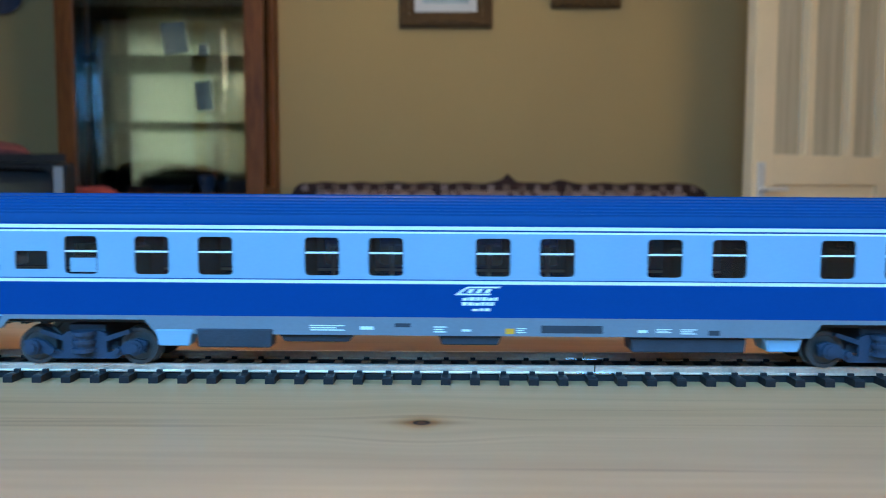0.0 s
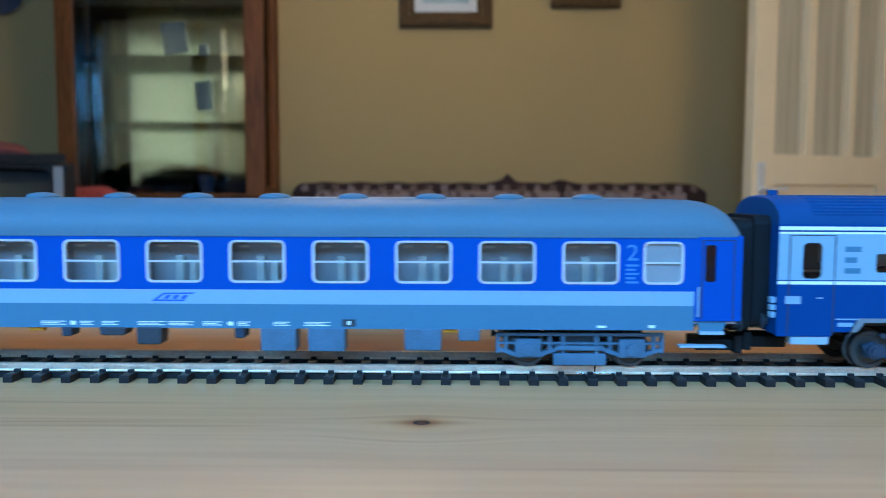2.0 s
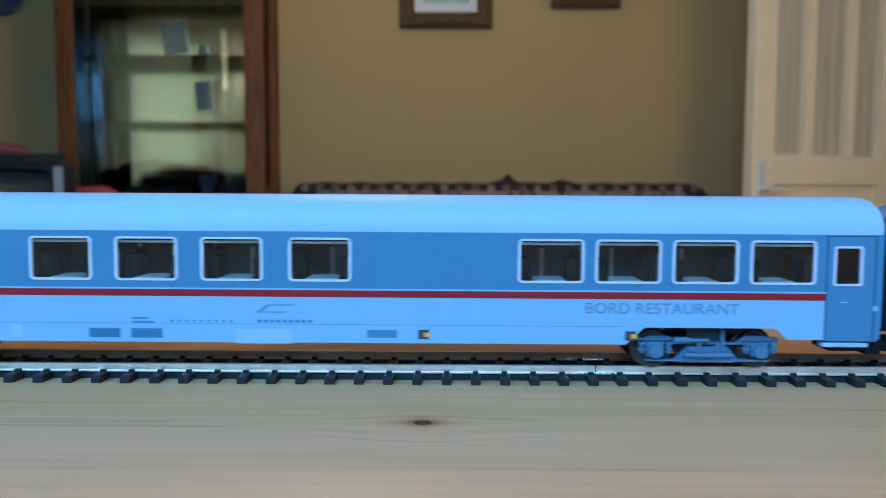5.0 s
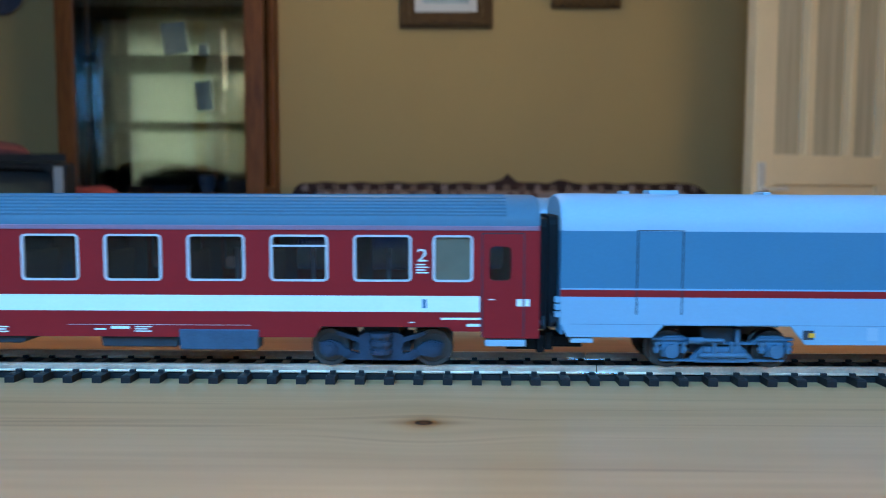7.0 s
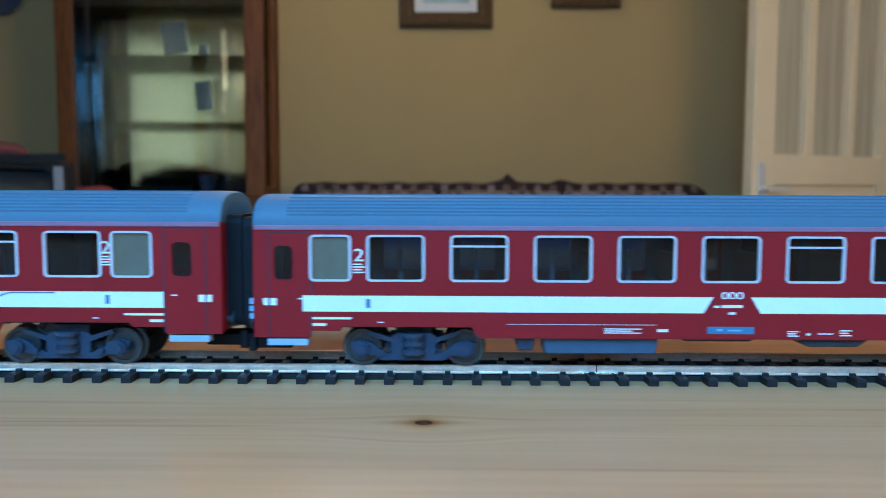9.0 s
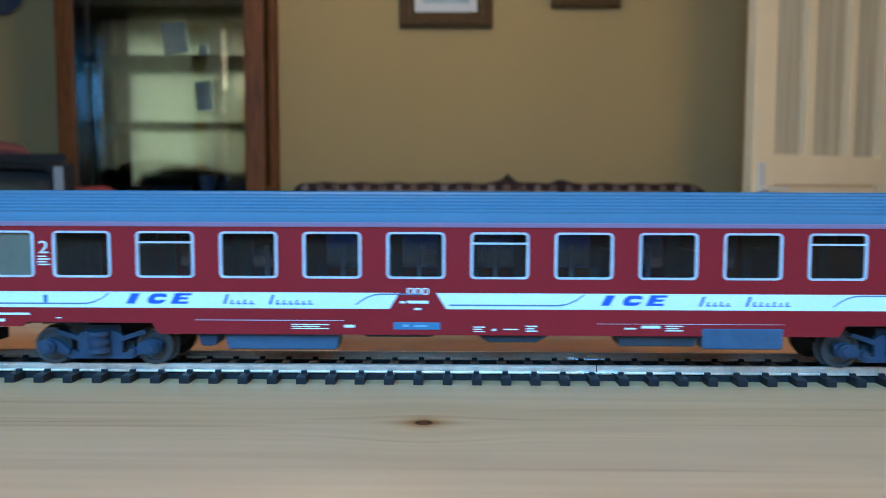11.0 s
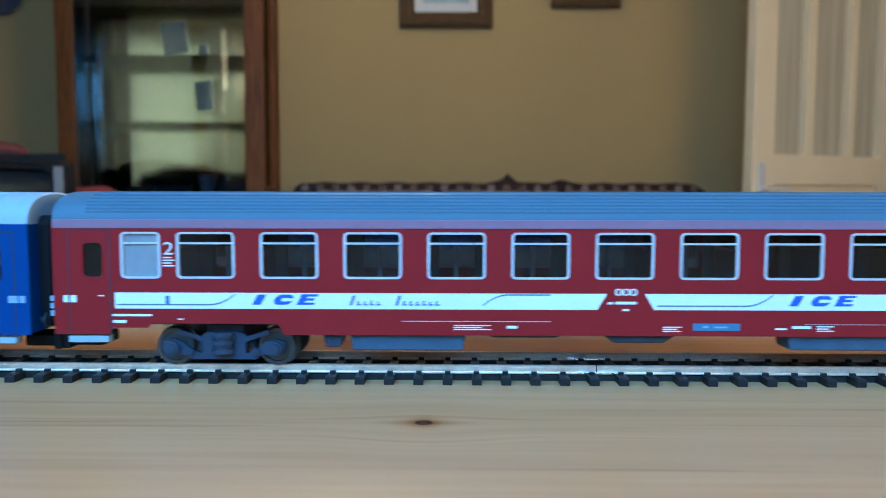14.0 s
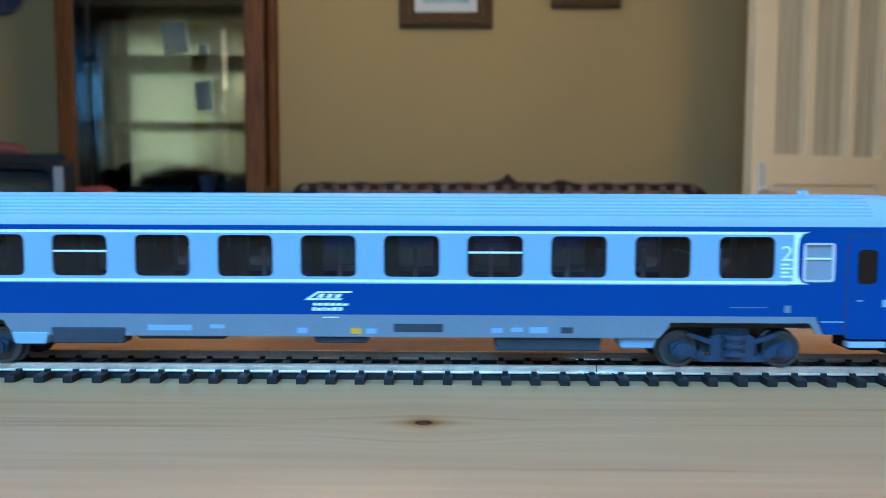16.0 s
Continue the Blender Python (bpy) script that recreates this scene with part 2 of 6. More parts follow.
def rounded(x0, x1, z0, z1, r, n=4):
    pts = []
    for cx, cz, a in ((x1 - r, z1 - r, 0), (x0 + r, z1 - r, 90), (x0 + r, z0 + r, 180), (x1 - r, z0 + r, 270)):
        pts += [(cx + r * math.cos(radians(a + 90 * i / n)), cz + r * math.sin(radians(a + 90 * i / n))) for i in range(n + 1)]
    return pts


def ring(bm, outer, inner, a0, a1, mat=0):
    """A flat frame between two loops of (x, z), from y = a0 to a1."""
    k = len(outer)
    o0, o1 = ([bm.verts.new((x, a, z)) for x, z in outer] for a in (a0, a1))
    i0, i1 = ([bm.verts.new((x, a, z)) for x, z in inner] for a in (a0, a1))
    for i in range(k):
        j = (i + 1) % k
        for q in ((o0[i], o0[j], i0[j], i0[i]), (o1[j], o1[i], i1[i], i1[j]), (o0[j], o0[i], o1[i], o1[j]), (i0[i], i0[j], i1[j], i1[i])):
            bm.faces.new(q).material_index = mat


def mesh_of(name, bm, mats, smooth=0.0):
    bmesh.ops.recalc_face_normals(bm, faces=bm.faces)
    me = bpy.data.meshes.new(name)
    bm.to_mesh(me)
    bm.free()
    for m in (mats if isinstance(mats, (list, tuple)) else [mats]):
        me.materials.append(m)
    if smooth:
        me.shade_smooth()
        me.set_sharp_from_angle(angle=radians(smooth))
    return me


def part(name, bm, mats, parent=None, label="", smooth=0.0, at=None):
    ob = new(name, mesh_of(name, bm, mats, smooth))
    if parent is not None:
        ob.parent = parent
    if at is not None:
        ob.matrix_basis = at
    return tagged(ob, label)


def thing(name, label, category, group="", kind="", at=None):
    ob = new(name)
    ob.empty_display_size = 0.05
    if at is not None:
        ob.matrix_basis = at
    return tagged(ob, label, category, group, kind)


def solid(name, x0, x1, y0, y1, z0, z1, mat, parent=None, label="", bevel=0.0):
    bm = bmesh.new()
    box(bm, x0, x1, y0, y1, z0, z1, 0, bevel)
    return part(name, bm, mat, parent, label)
# ---------------------------------------------------------------- the room
WEST, EAST, SOUTH, NORTH, HIGH = -4.9, 2.9, -1.2, 3.385, 2.65


def structure(ob, label, category):
    return tagged(ob, label, category, kind="structure")


def wall_with_holes(name, axis, at0, at1, u0, u1, holes, label):
    """A wall along x or y with rectangular openings (u0, u1, z0, z1) cut through it."""
    bm = bmesh.new()
    us = sorted({u0, u1, *[h[0] for h in holes], *[h[1] for h in holes]})
    for a, b in zip(us, us[1:]):
        cuts = sorted((h[2], h[3]) for h in holes if h[0] <= a and h[1] >= b)
        z = 0.0
        for c0, c1 in cuts + [(HIGH, HIGH)]:
            if c0 > z:
                if axis == "x":
                    box(bm, a, b, at0, at1, z, c0)
                else:
                    box(bm, at0, at1, a, b, z, c0)
            z = c1
    bmesh.ops.remove_doubles(bm, verts=bm.verts, dist=1e-5)
    return structure(part(name, bm, M_WALL), label, "wall")


structure(solid("floor", WEST - 0.2, EAST + 0.2, SOUTH - 0.2, NORTH + 1.4, -0.1, 0.0, M_FLOOR), "brown oak parquet floor of the room", "floor")
structure(solid("ceiling", WEST - 0.2, EAST + 0.2, SOUTH - 0.2, NORTH + 1.4, HIGH, HIGH + 0.1, M_CEIL), "plain white painted ceiling", "ceiling")
DOORWAY = (1.42, 2.26, 0.0, 2.08)
wall_with_holes("wall_north", "x", NORTH, NORTH + 0.15, WEST, EAST, [DOORWAY], "cream painted wall behind the sofa and the cabinet")
WIN_S, WIN_C, WIN_E = (-1.40, 0.80, 1.12, 2.38), (-4.12, -2.25, 0.85, 2.45), (-1.12, 0.75, 0.9, 2.2)
wall_with_holes("wall_south", "x", SOUTH - 0.25, SOUTH, WEST, EAST, [WIN_S, WIN_C], "cream painted outer wall with two windows")
wall_with_holes("wall_east", "y", EAST, EAST + 0.25, SOUTH, NORTH, [WIN_E], "cream painted side wall with a window")
wall_with_holes("wall_west", "y", WEST - 0.15, WEST, SOUTH, NORTH, [], "plain cream painted side wall")
# the hall beyond the door
wall_with_holes("wall_hall_back", "x", NORTH + 1.2, NORTH + 1.35, 0.6, EAST, [], "cream wall of the hall beyond the door")
wall_with_holes("wall_hall_side", "y", 0.6, 0.75, NORTH + 0.15, NORTH + 1.2, [], "cream side wall of the hall")
wall_with_holes("wall_hall_end", "y", EAST - 0.15, EAST, NORTH + 0.15, NORTH + 1.2, [], "cream end wall of the hall")


def window(name, axis, at, u0, u1, z0, z1, mullions, transom, label):
    """A wooden casement window set in its opening, in the plane x or y = at."""
    def slab(bm, a, b, c, d, t):
        if axis == "x":
            box(bm, a, b, at - t, at + t, c, d)
        else:
            box(bm, at - t, at + t, a, b, c, d)
    w = structure(thing(name, label, "window"), label, "window")
    bm = bmesh.new()
    slab(bm, u0, u0 + 0.06, z0, z1, 0.035)
    slab(bm, u1 - 0.06, u1, z0, z1, 0.035)
    slab(bm, u0 + 0.06, u1 - 0.06, z0, z0 + 0.06, 0.035)
    slab(bm, u0 + 0.06, u1 - 0.06, z1 - 0.06, z1, 0.035)
    part("window_frame", bm, M_DOOR, w)
    edges = [u0 + 0.06, *mullions, u1 - 0.06]
    for m in mullions:
        bm = bmesh.new()
        slab(bm, m - 0.035, m + 0.035, z0 + 0.06, z1 - 0.06, 0.03)
        part("mullion", bm, M_DOOR, w)
    bm = bmesh.new()
    slab(bm, u0 + 0.06, u1 - 0.06, transom - 0.025, transom + 0.025, 0.026)
    part("transom", bm, M_DOOR, w)
    for a, b in zip(edges, edges[1:]):
        bm = bmesh.new()
        slab(bm, a, b, z0 + 0.06, z1 - 0.06, 0.003)
        p = part("pane", bm, M_GLASS, w)
        p.visible_shadow = False
    return w


window("window_1", "x", SOUTH - 0.12, *WIN_S, [-0.67, 0.07], 1.95, "wide cream-framed window behind the table")
window("window_2", "x", SOUTH - 0.12, *WIN_C, [-3.87, -3.50, -2.9], 1.51, "wide cream-framed window with a sheer curtain")
# unseen side window, added to carry the warm fill on the door
window("window_3", "y", EAST + 0.12, *WIN_E, [-0.18], 1.75, "cream-framed window in the side wall")


def curtain(name, x0, x1, z0, z1, y, mat, folds, label):
    bm = bmesh.new()
    k = folds * 8
    front, back = [], []
    for i in range(k + 1):
        x = x0 + (x1 - x0) * i / k
        d = 0.022 * math.sin(2 * math.pi * i / 8) + 0.008 * math.sin(i * 0.9)
        front.append([bm.verts.new((x, y + d, z)) for z in (z0, z1)])
    for a, b in zip(front, front[1:]):
        bm.faces.new((a[0], b[0], b[1], a[1]))
    c = thing(name, label, "curtain")
    ob = part("fabric", bm, mat, c, smooth=80)
    so = ob.modifiers.new("thickness", "SOLIDIFY")
    so.thickness = 0.002
    bm = bmesh.new()
    cyl(bm, ((x0 + x1) / 2, y, z1 + 0.012), 0.012, x1 - x0 + 0.1, "x", 12)
    part("curtain_rod", bm, M_DARKWOOD, c)


# backlit curtain stands in for the pale lit wall reflected in the cabinet
curtain("sheer_curtain", -3.46, -2.27, 0.30, 2.50, SOUTH + 0.07, M_CURTAIN, 12, "pale green sheer curtain standing in for a lit wall")
curtain("ochre_curtain", -2.54, -2.42, 0.10, 2.50, SOUTH + 0.15, M_OCHRE, 6, "ochre curtain drawn aside at a window")
curtain("brown_curtain", -3.68, -3.47, 0.10, 2.50, SOUTH + 0.15, M_BROWNCURT, 4, "dark brown curtain drawn aside at a window")

def roller_blind():
    b = thing("roller_blind", "grey fabric roller blind half lowered at a window", "blind")
    solid("fabric", -4.15, -3.70, SOUTH + 0.030, SOUTH + 0.033, 2.02, 2.48, M_BLIND, b)
    bm = bmesh.new()
    cyl(bm, (-3.925, SOUTH + 0.03, 2.50), 0.022, 0.47, "x", 14)
    part("roller", bm, M_DARKWOOD, b)
    solid("bottom_bar", -4.15, -3.70, SOUTH + 0.026, SOUTH + 0.037, 2.00, 2.02, M_DARKWOOD, b)


roller_blind()

# ground outside, to the horizon
structure(solid("ground", -900, 900, -900, 900, -0.9, -0.6, paint("lawn", (0.05, 0.09, 0.03), 0.9, vary=0.4, size=2)), "green lawn outside the house", "ground")
bm = bmesh.new()
box(bm, WEST, WEST + 0.02, SOUTH, NORTH, 0, 0.08)
structure(part("baseboard", bm, M_DARKWOOD), "dark wooden baseboard along the wall", "baseboard")

# door leaf, half open towards the room
DOOR_A, DOOR_B = Vector((1.300, 3.030)), Vector((2.200, 3.400))
dw = (DOOR_B - DOOR_A).length
door_m = pose(DOOR_A.x, DOOR_A.y, 0.01, 0, 0, math.degrees(math.atan2(DOOR_B.y - DOOR_A.y, DOOR_B.x - DOOR_A.x)))
door = structure(thing("door_1", "cream painted wooden door with tall glass panes, half open", "door", at=door_m), "", "")
bm = bmesh.new()
ZG, ZT = 0.965, 2.03
DF, DB = -0.030, 0.020          # front and back of the leaf
stiles = [(-0.041, 0.077), (0.254, 0.300), (0.511, 0.546), (0.717, 0.760), (dw - 0.10, dw)]
for a, b in stiles:
    full = a < 0.0 or b == dw
    box(bm, a, b, DF, DB, 0.0 if full else ZG, ZT if full else ZT - 0.1, 0, 0.004)
box(bm, 0.077, dw - 0.10, DF, DB, ZT - 0.1, ZT)
box(bm, 0.077, dw - 0.10, DF, DB, 0.835, ZG, 0, 0.004)
box(bm, 0.077, dw - 0.10, DF, DB, 0.0, 0.18)
box(bm, 0.70, 0.76, DF, DB, 0.18, 0.835)
part("leaf_frame", bm, M_DOOR, door)
for a, b in ((0.077, 0.70), (0.76, dw - 0.10)):
    bm = bmesh.new()
    box(bm, a, b, -0.008, 0.008, 0.18, 0.835)
    box(bm, a + 0.05, b - 0.05, -0.014, 0.014, 0.23, 0.785, 0, 0.005)
    part("panel", bm, M_DOOR, door)
for (_, a), (b, _) in zip(stiles, stiles[1:]):
    bm = bmesh.new()
    box(bm, a, b, 0.010, 0.016, ZG, ZT - 0.1)
    part("pane", bm, M_OBSCURE, door, "reeded glass pane with room reflection in its colour")
bm = bmesh.new()
box(bm, -0.015, 0.025, -0.037, -0.030, 0.72, 0.93, 0, 0.002)
part("handle_plate", bm, M_HANDLE, door)
bm = bmesh.new()
cyl(bm, (0.005, -0.055, 0.815), 0.009, 0.05, "y", 12)
box(bm, 0.000, 0.115, -0.082, -0.066, 0.807, 0.823, 0, 0.005)
part("handle", bm, M_HANDLE, door, "shiny lever handle")
cas = structure(thing("trim", "cream door casing round the doorway", "trim"), "", "")
for nm, x0, x1, z0, z1 in (("jamb", 1.385, 1.417, 0, 2.16), ("jamb", 2.263, 2.35, 0, 2.16), ("head", 1.417, 2.263, 2.083, 2.16)):
    solid(nm, x0, x1, NORTH - 0.018, NORTH - 0.001, z0, z1, M_DOOR, cas, bevel=0.004)


# display cabinet with a glass door and a mirror back
def cabinet():
    x0, x1, yf, yb, h = -1.725, -0.821, 3.075, 3.380, 2.05
    c = thing("display_cabinet", "reddish-brown wooden display cabinet with glass door and mirror back", "cabinet", at=pose(0, 0, 0))
    solid("base", x0 + 0.02, x1 - 0.02, yf + 0.02, yb, 0.0, 0.08, M_CAB, c)
    solid("bottom", x0, x1, yf, yb, 0.08, 0.78, M_CAB, c, bevel=0.004)
    solid("top", x0 - 0.02, x1 + 0.02, yf - 0.02, yb, h - 0.04, h, M_CAB, c, bevel=0.008)
    solid("back", x0, x1, yb - 0.012, yb, 0.78, h - 0.04, M_CAB, c)
    solid("mirror", x0 + 0.013, x1 - 0.03, yb - 0.016, yb - 0.012, 0.785, h - 0.045, M_MIRROR, c, "mirror glass back panel")
    for xa, xb, deep, pane in ((x0, x0 + 0.012, 0.030, M_GLASS), (x1 - 0.03, x1, 0.100, M_SHELF)):
        bm = bmesh.new()
        for ya, yc in ((yf + 0.02, yf + 0.035), (yb - deep, yb - 0.012)):
            box(bm, xa, xb, ya, yc, 0.78, h - 0.04, 0, 0.003)
        box(bm, xa, xb, yf + 0.035, yb - deep, 0.78, 0.83)
        box(bm, xa, xb, yf + 0.035, yb - deep, h - 0.1, h - 0.04)
        part("side_frame", bm, M_CAB, c)
        solid("side_pane", xa + 0.005, xa + 0.009, yf + 0.035, yb - deep, 0.83, h - 0.1, pane, c)
    d = solid("door_frame", x0, x0 + 0.08, yf - 0.004, yf + 0.018, 0.785, h - 0.045, M_CAB, c, bevel=0.004)
    solid("stile", x1 - 0.08, x1, yf - 0.004, yf + 0.018, 0.785, h - 0.045, M_CAB, d, bevel=0.004)
    solid("rail", x0 + 0.08, x1 - 0.08, yf - 0.004, yf + 0.018, 0.785, 0.80, M_CAB, d)
    solid("rail", x0 + 0.08, x1 - 0.08, yf - 0.004, yf + 0.018, h - 0.125, h - 0.045, M_CAB, d)
    solid("pane", x0 + 0.08, x1 - 0.08, yf + 0.005, yf + 0.009, 0.80, h - 0.125, M_GLASS, d, "clear glass pane")
    for z in (1.107, 1.397, 1.68):
        solid("shelf", x0 + 0.035, x1 - 0.035, yf + 0.03, yb - 0.02, z, z + 0.006, M_SHELF, c, "clear glass shelf")


cabinet()


def bowl(name, x, y, z, r, h, mat, label, cat):
    bm = bmesh.new()
    lathe(bm, [(0.001, 0), (r * 0.45, 0), (r * 0.5, h * 0.08), (r * 0.9, h * 0.55), (r, h), (r * 0.96, h), (r * 0.84, h * 0.55), (r * 0.4, h * 0.14), (0.001, h * 0.12)], 28)
    return tagged(part(name, bm, mat, None, "", 40, pose(x, y, z)), label, cat)


bowl("bowl", -0.99, 3.20, 0.781, 0.085, 0.075, M_BLACK, "dark round bowl in the display cabinet", "bowl")
bowl("bowl", -1.28, 3.22, 0.781, 0.09, 0.055, M_BLACK, "dark shallow bowl in the display cabinet", "bowl")
bowl("bowl", -1.42, 3.22, 0.781, 0.07, 0.050, M_DARKWOOD, "brown wooden bowl in the display cabinet", "bowl")
bowl("vase", -1.13, 3.25, 0.781, 0.04, 0.10, M_PLATE, "small blue-grey vase in the display cabinet", "vase")


def reflected_picture(x0, x1, z0, z1, turn):
    """A small framed card on the cabinet's back mirror, for a wall picture's reflection."""
    p = thing("photograph", "small grey card on the mirror for a reflected picture", "photograph", "photographs in the cabinet", at=pose((x0 + x1) / 2, 3.3635, (z0 + z1) / 2, 0, turn, 0))
    w, h = (x1 - x0) / 2, (z1 - z0) / 2
    bm = bmesh.new()
    ring(bm, rounded(-w, w, -h, h, 0.003, 2), rounded(-w + 0.007, w - 0.007, -h + 0.007, h - 0.007, 0.002, 2), -0.006, 0.0)
    part("frame", bm, M_CARD, p)
    solid("print", -w + 0.0072, w - 0.0072, -0.003, 0.0, -h + 0.0072, h - 0.0072, M_CARD, p)


reflected_picture(-1.363, -1.250, 1.456, 1.600, -8)
reflected_picture(-1.193, -1.148, 1.416, 1.498, 0)
reflected_picture(-1.212, -1.137, 1.192, 1.326, -6)


# unseen pendant lamp, added for warm fill on wall, door and table
def fill_pendant():
    p = thing("added_pendant_lamp", "unseen opal glass globe lamp added as warm fill light", "lamp", at=pose(-0.3, 1.93, HIGH))
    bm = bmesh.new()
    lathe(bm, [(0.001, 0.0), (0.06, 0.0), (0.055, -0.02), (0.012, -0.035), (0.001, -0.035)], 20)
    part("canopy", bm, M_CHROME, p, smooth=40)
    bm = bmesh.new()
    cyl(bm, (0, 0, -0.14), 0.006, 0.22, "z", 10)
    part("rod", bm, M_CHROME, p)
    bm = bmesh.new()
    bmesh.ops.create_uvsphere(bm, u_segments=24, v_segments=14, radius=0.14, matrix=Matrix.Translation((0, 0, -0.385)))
    part("globe", bm, M_GLOW, p, "opal glass globe that glows as warm fill", 60)


fill_pendant()


# sofa with a carved wooden crest
def sofa():
    x0, x1 = -0.738, 1.175
    s = thing("sofa", "dark patterned sofa with a carved wooden crest rail", "sofa")
    yb, yf = 3.30, 2.50
    bm = bmesh.new()
    box(bm, x0 + 0.03, x1 - 0.03, yf + 0.02, yb - 0.02, 0.14, 0.30, 0, 0.01)
    part("seat_frame", bm, M_DARKWOOD, s)
    n3 = 3
    wseg = (x1 - x0 - 0.24) / n3
    for i in range(n3):
        bm = bmesh.new()
        box(bm, x0 + 0.12 + i * wseg + 0.004, x0 + 0.12 + (i + 1) * wseg - 0.004, yf, yb - 0.19, 0.302, 0.45, 0, 0.03)
        part("seat_cushion", bm, M_SOFA, s, smooth=50)
    for i in range(n3):
        bm = bmesh.new()
        box(bm, x0 + 0.12 + i * wseg + 0.006, x0 + 0.12 + (i + 1) * wseg - 0.006, yb - 0.19, yb - 0.05, 0.40, 0.815, 0, 0.035)
        part("back_cushion", bm, M_SOFA, s, smooth=50)
    # crest rail with raised middle
    top = []
    for i in range(97):
        u = i / 96
        x = x0 + (x1 - x0) * u
        z = 0.852 + 0.003 * math.cos(u * math.pi * 24) * (1 if u < 0.93 else 0.3)
        z += 0.030 * math.exp(-((x - 0.262) / 0.020) ** 2) + 0.014 * math.exp(-((x - 0.262) / 0.06) ** 2)
        z += 0.016 * math.exp(-((x - 0.50) / 0.035) ** 2)
        if u < 0.03 or u > 0.95:
            z -= 0.05 * (max(0, 0.03 - u) / 0.03) ** 2 + 0.045 * (max(0, u - 0.95) / 0.05) ** 2
        top.append((x, z))
    bm = bmesh.new()
    prism(bm, [(x0, 0.70)] + top + [(x1, 0.70)], yb - 0.045, yb, "y")
    part("crest_rail", bm, M_DARKWOOD, s, "dark carved wooden crest rail")
    for i in range(26):
        x = x0 + 0.06 + (x1 - x0 - 0.12) * i / 25
        solid("padded_block", x - 0.016, x + 0.016, yb - 0.056, yb - 0.046, 0.812, 0.842, M_BLOCK if i % 3 else M_SOFA, s, bevel=0.004)
    for xa in (x0, x1 - 0.11):
        bm = bmesh.new()
        box(bm, xa, xa + 0.11, yf + 0.03, yb - 0.05, 0.14, 0.60, 0, 0.03)
        part("arm", bm, M_SOFA, s, smooth=50)
        bm = bmesh.new()
        box(bm, xa - 0.01, xa + 0.12, yf, yb - 0.05, 0.60, 0.63, 0, 0.01)
        part("arm_rail", bm, M_DARKWOOD, s)
    for xa in (x0 + 0.06, x1 - 0.06):
        for ya in (yf + 0.08, yb - 0.08):
            bm = bmesh.new()
            cyl(bm, (xa, ya, 0.07), 0.03, 0.14, "z", 12, r2=0.04)
            part("leg", bm, M_DARKWOOD, s)


sofa()


def picture(name, x0, x1, z0, z1, border, label):
    p = thing(name, label, "picture")
    y = NORTH
    bm = bmesh.new()
    for inset, d0, d1 in ((0.0, 0.002, 0.022), (border * 0.35, 0.021, 0.034), (border * 0.7, 0.002, 0.018)):
        w = border * 0.34
        a, b, c, d = x0 + inset, x1 - inset, z0 + inset, z1 - inset
        ring(bm, rounded(a, b, c, d, 0.004, 2), rounded(a + w, b - w, c + w, d - w, 0.004, 2), y - d1, y - d0)
    rnd = random.Random(4)
    k = int((x1 - x0) / 0.045)
    for i in range(k + 1):
        for zz in (z0 + border * 0.3, z1 - border * 0.3):
            cyl(bm, (x0 + border * 0.3 + (x1 - x0 - border * 0.6) * i / k, y - 0.034, zz), 0.011 + 0.006 * rnd.random(), 0.014, "y", 8)
    for cx in (x0 + border * 0.4, x1 - border * 0.4):
        cyl(bm, (cx, y - 0.036, z0 + border * 0.4), border * 0.36, 0.016, "y", 10)
    part("frame", bm, M_GILT, p, "dark gilt carved frame")
    solid("mount", x0 + border, x1 - border, y - 0.010, y - 0.004, z0 + border, z1 - border, M_MAT, p, "white card mount")
    solid("print", x0 + border + 0.04, x1 - border - 0.04, y - 0.013, y - 0.0105, z0 + border + 0.045, z1 - border - 0.045, M_PRINT, p, "pale blue-grey print")


picture("framed_picture", -0.248, 0.189, 1.578, 2.10, 0.070, "dark gilt framed picture with a white mount on the wall")
picture("framed_picture", 0.463, 0.785, 1.668, 2.10, 0.055, "smaller dark framed picture hanging on the wall")
bm = bmesh.new()
lathe(bm, [(0.001, 0.0), (0.06, 0.0), (0.095, 0.02), (0.105, 0.024), (0.095, 0.026), (0.06, 0.008), (0.001, 0.006)], 36)
tagged(part("wall_plate", bm, M_PLATE, None, "", 40, pose(-2.12, NORTH - 0.001, 1.74, 90)), "dark blue glazed plate hung on the wall", "plate")


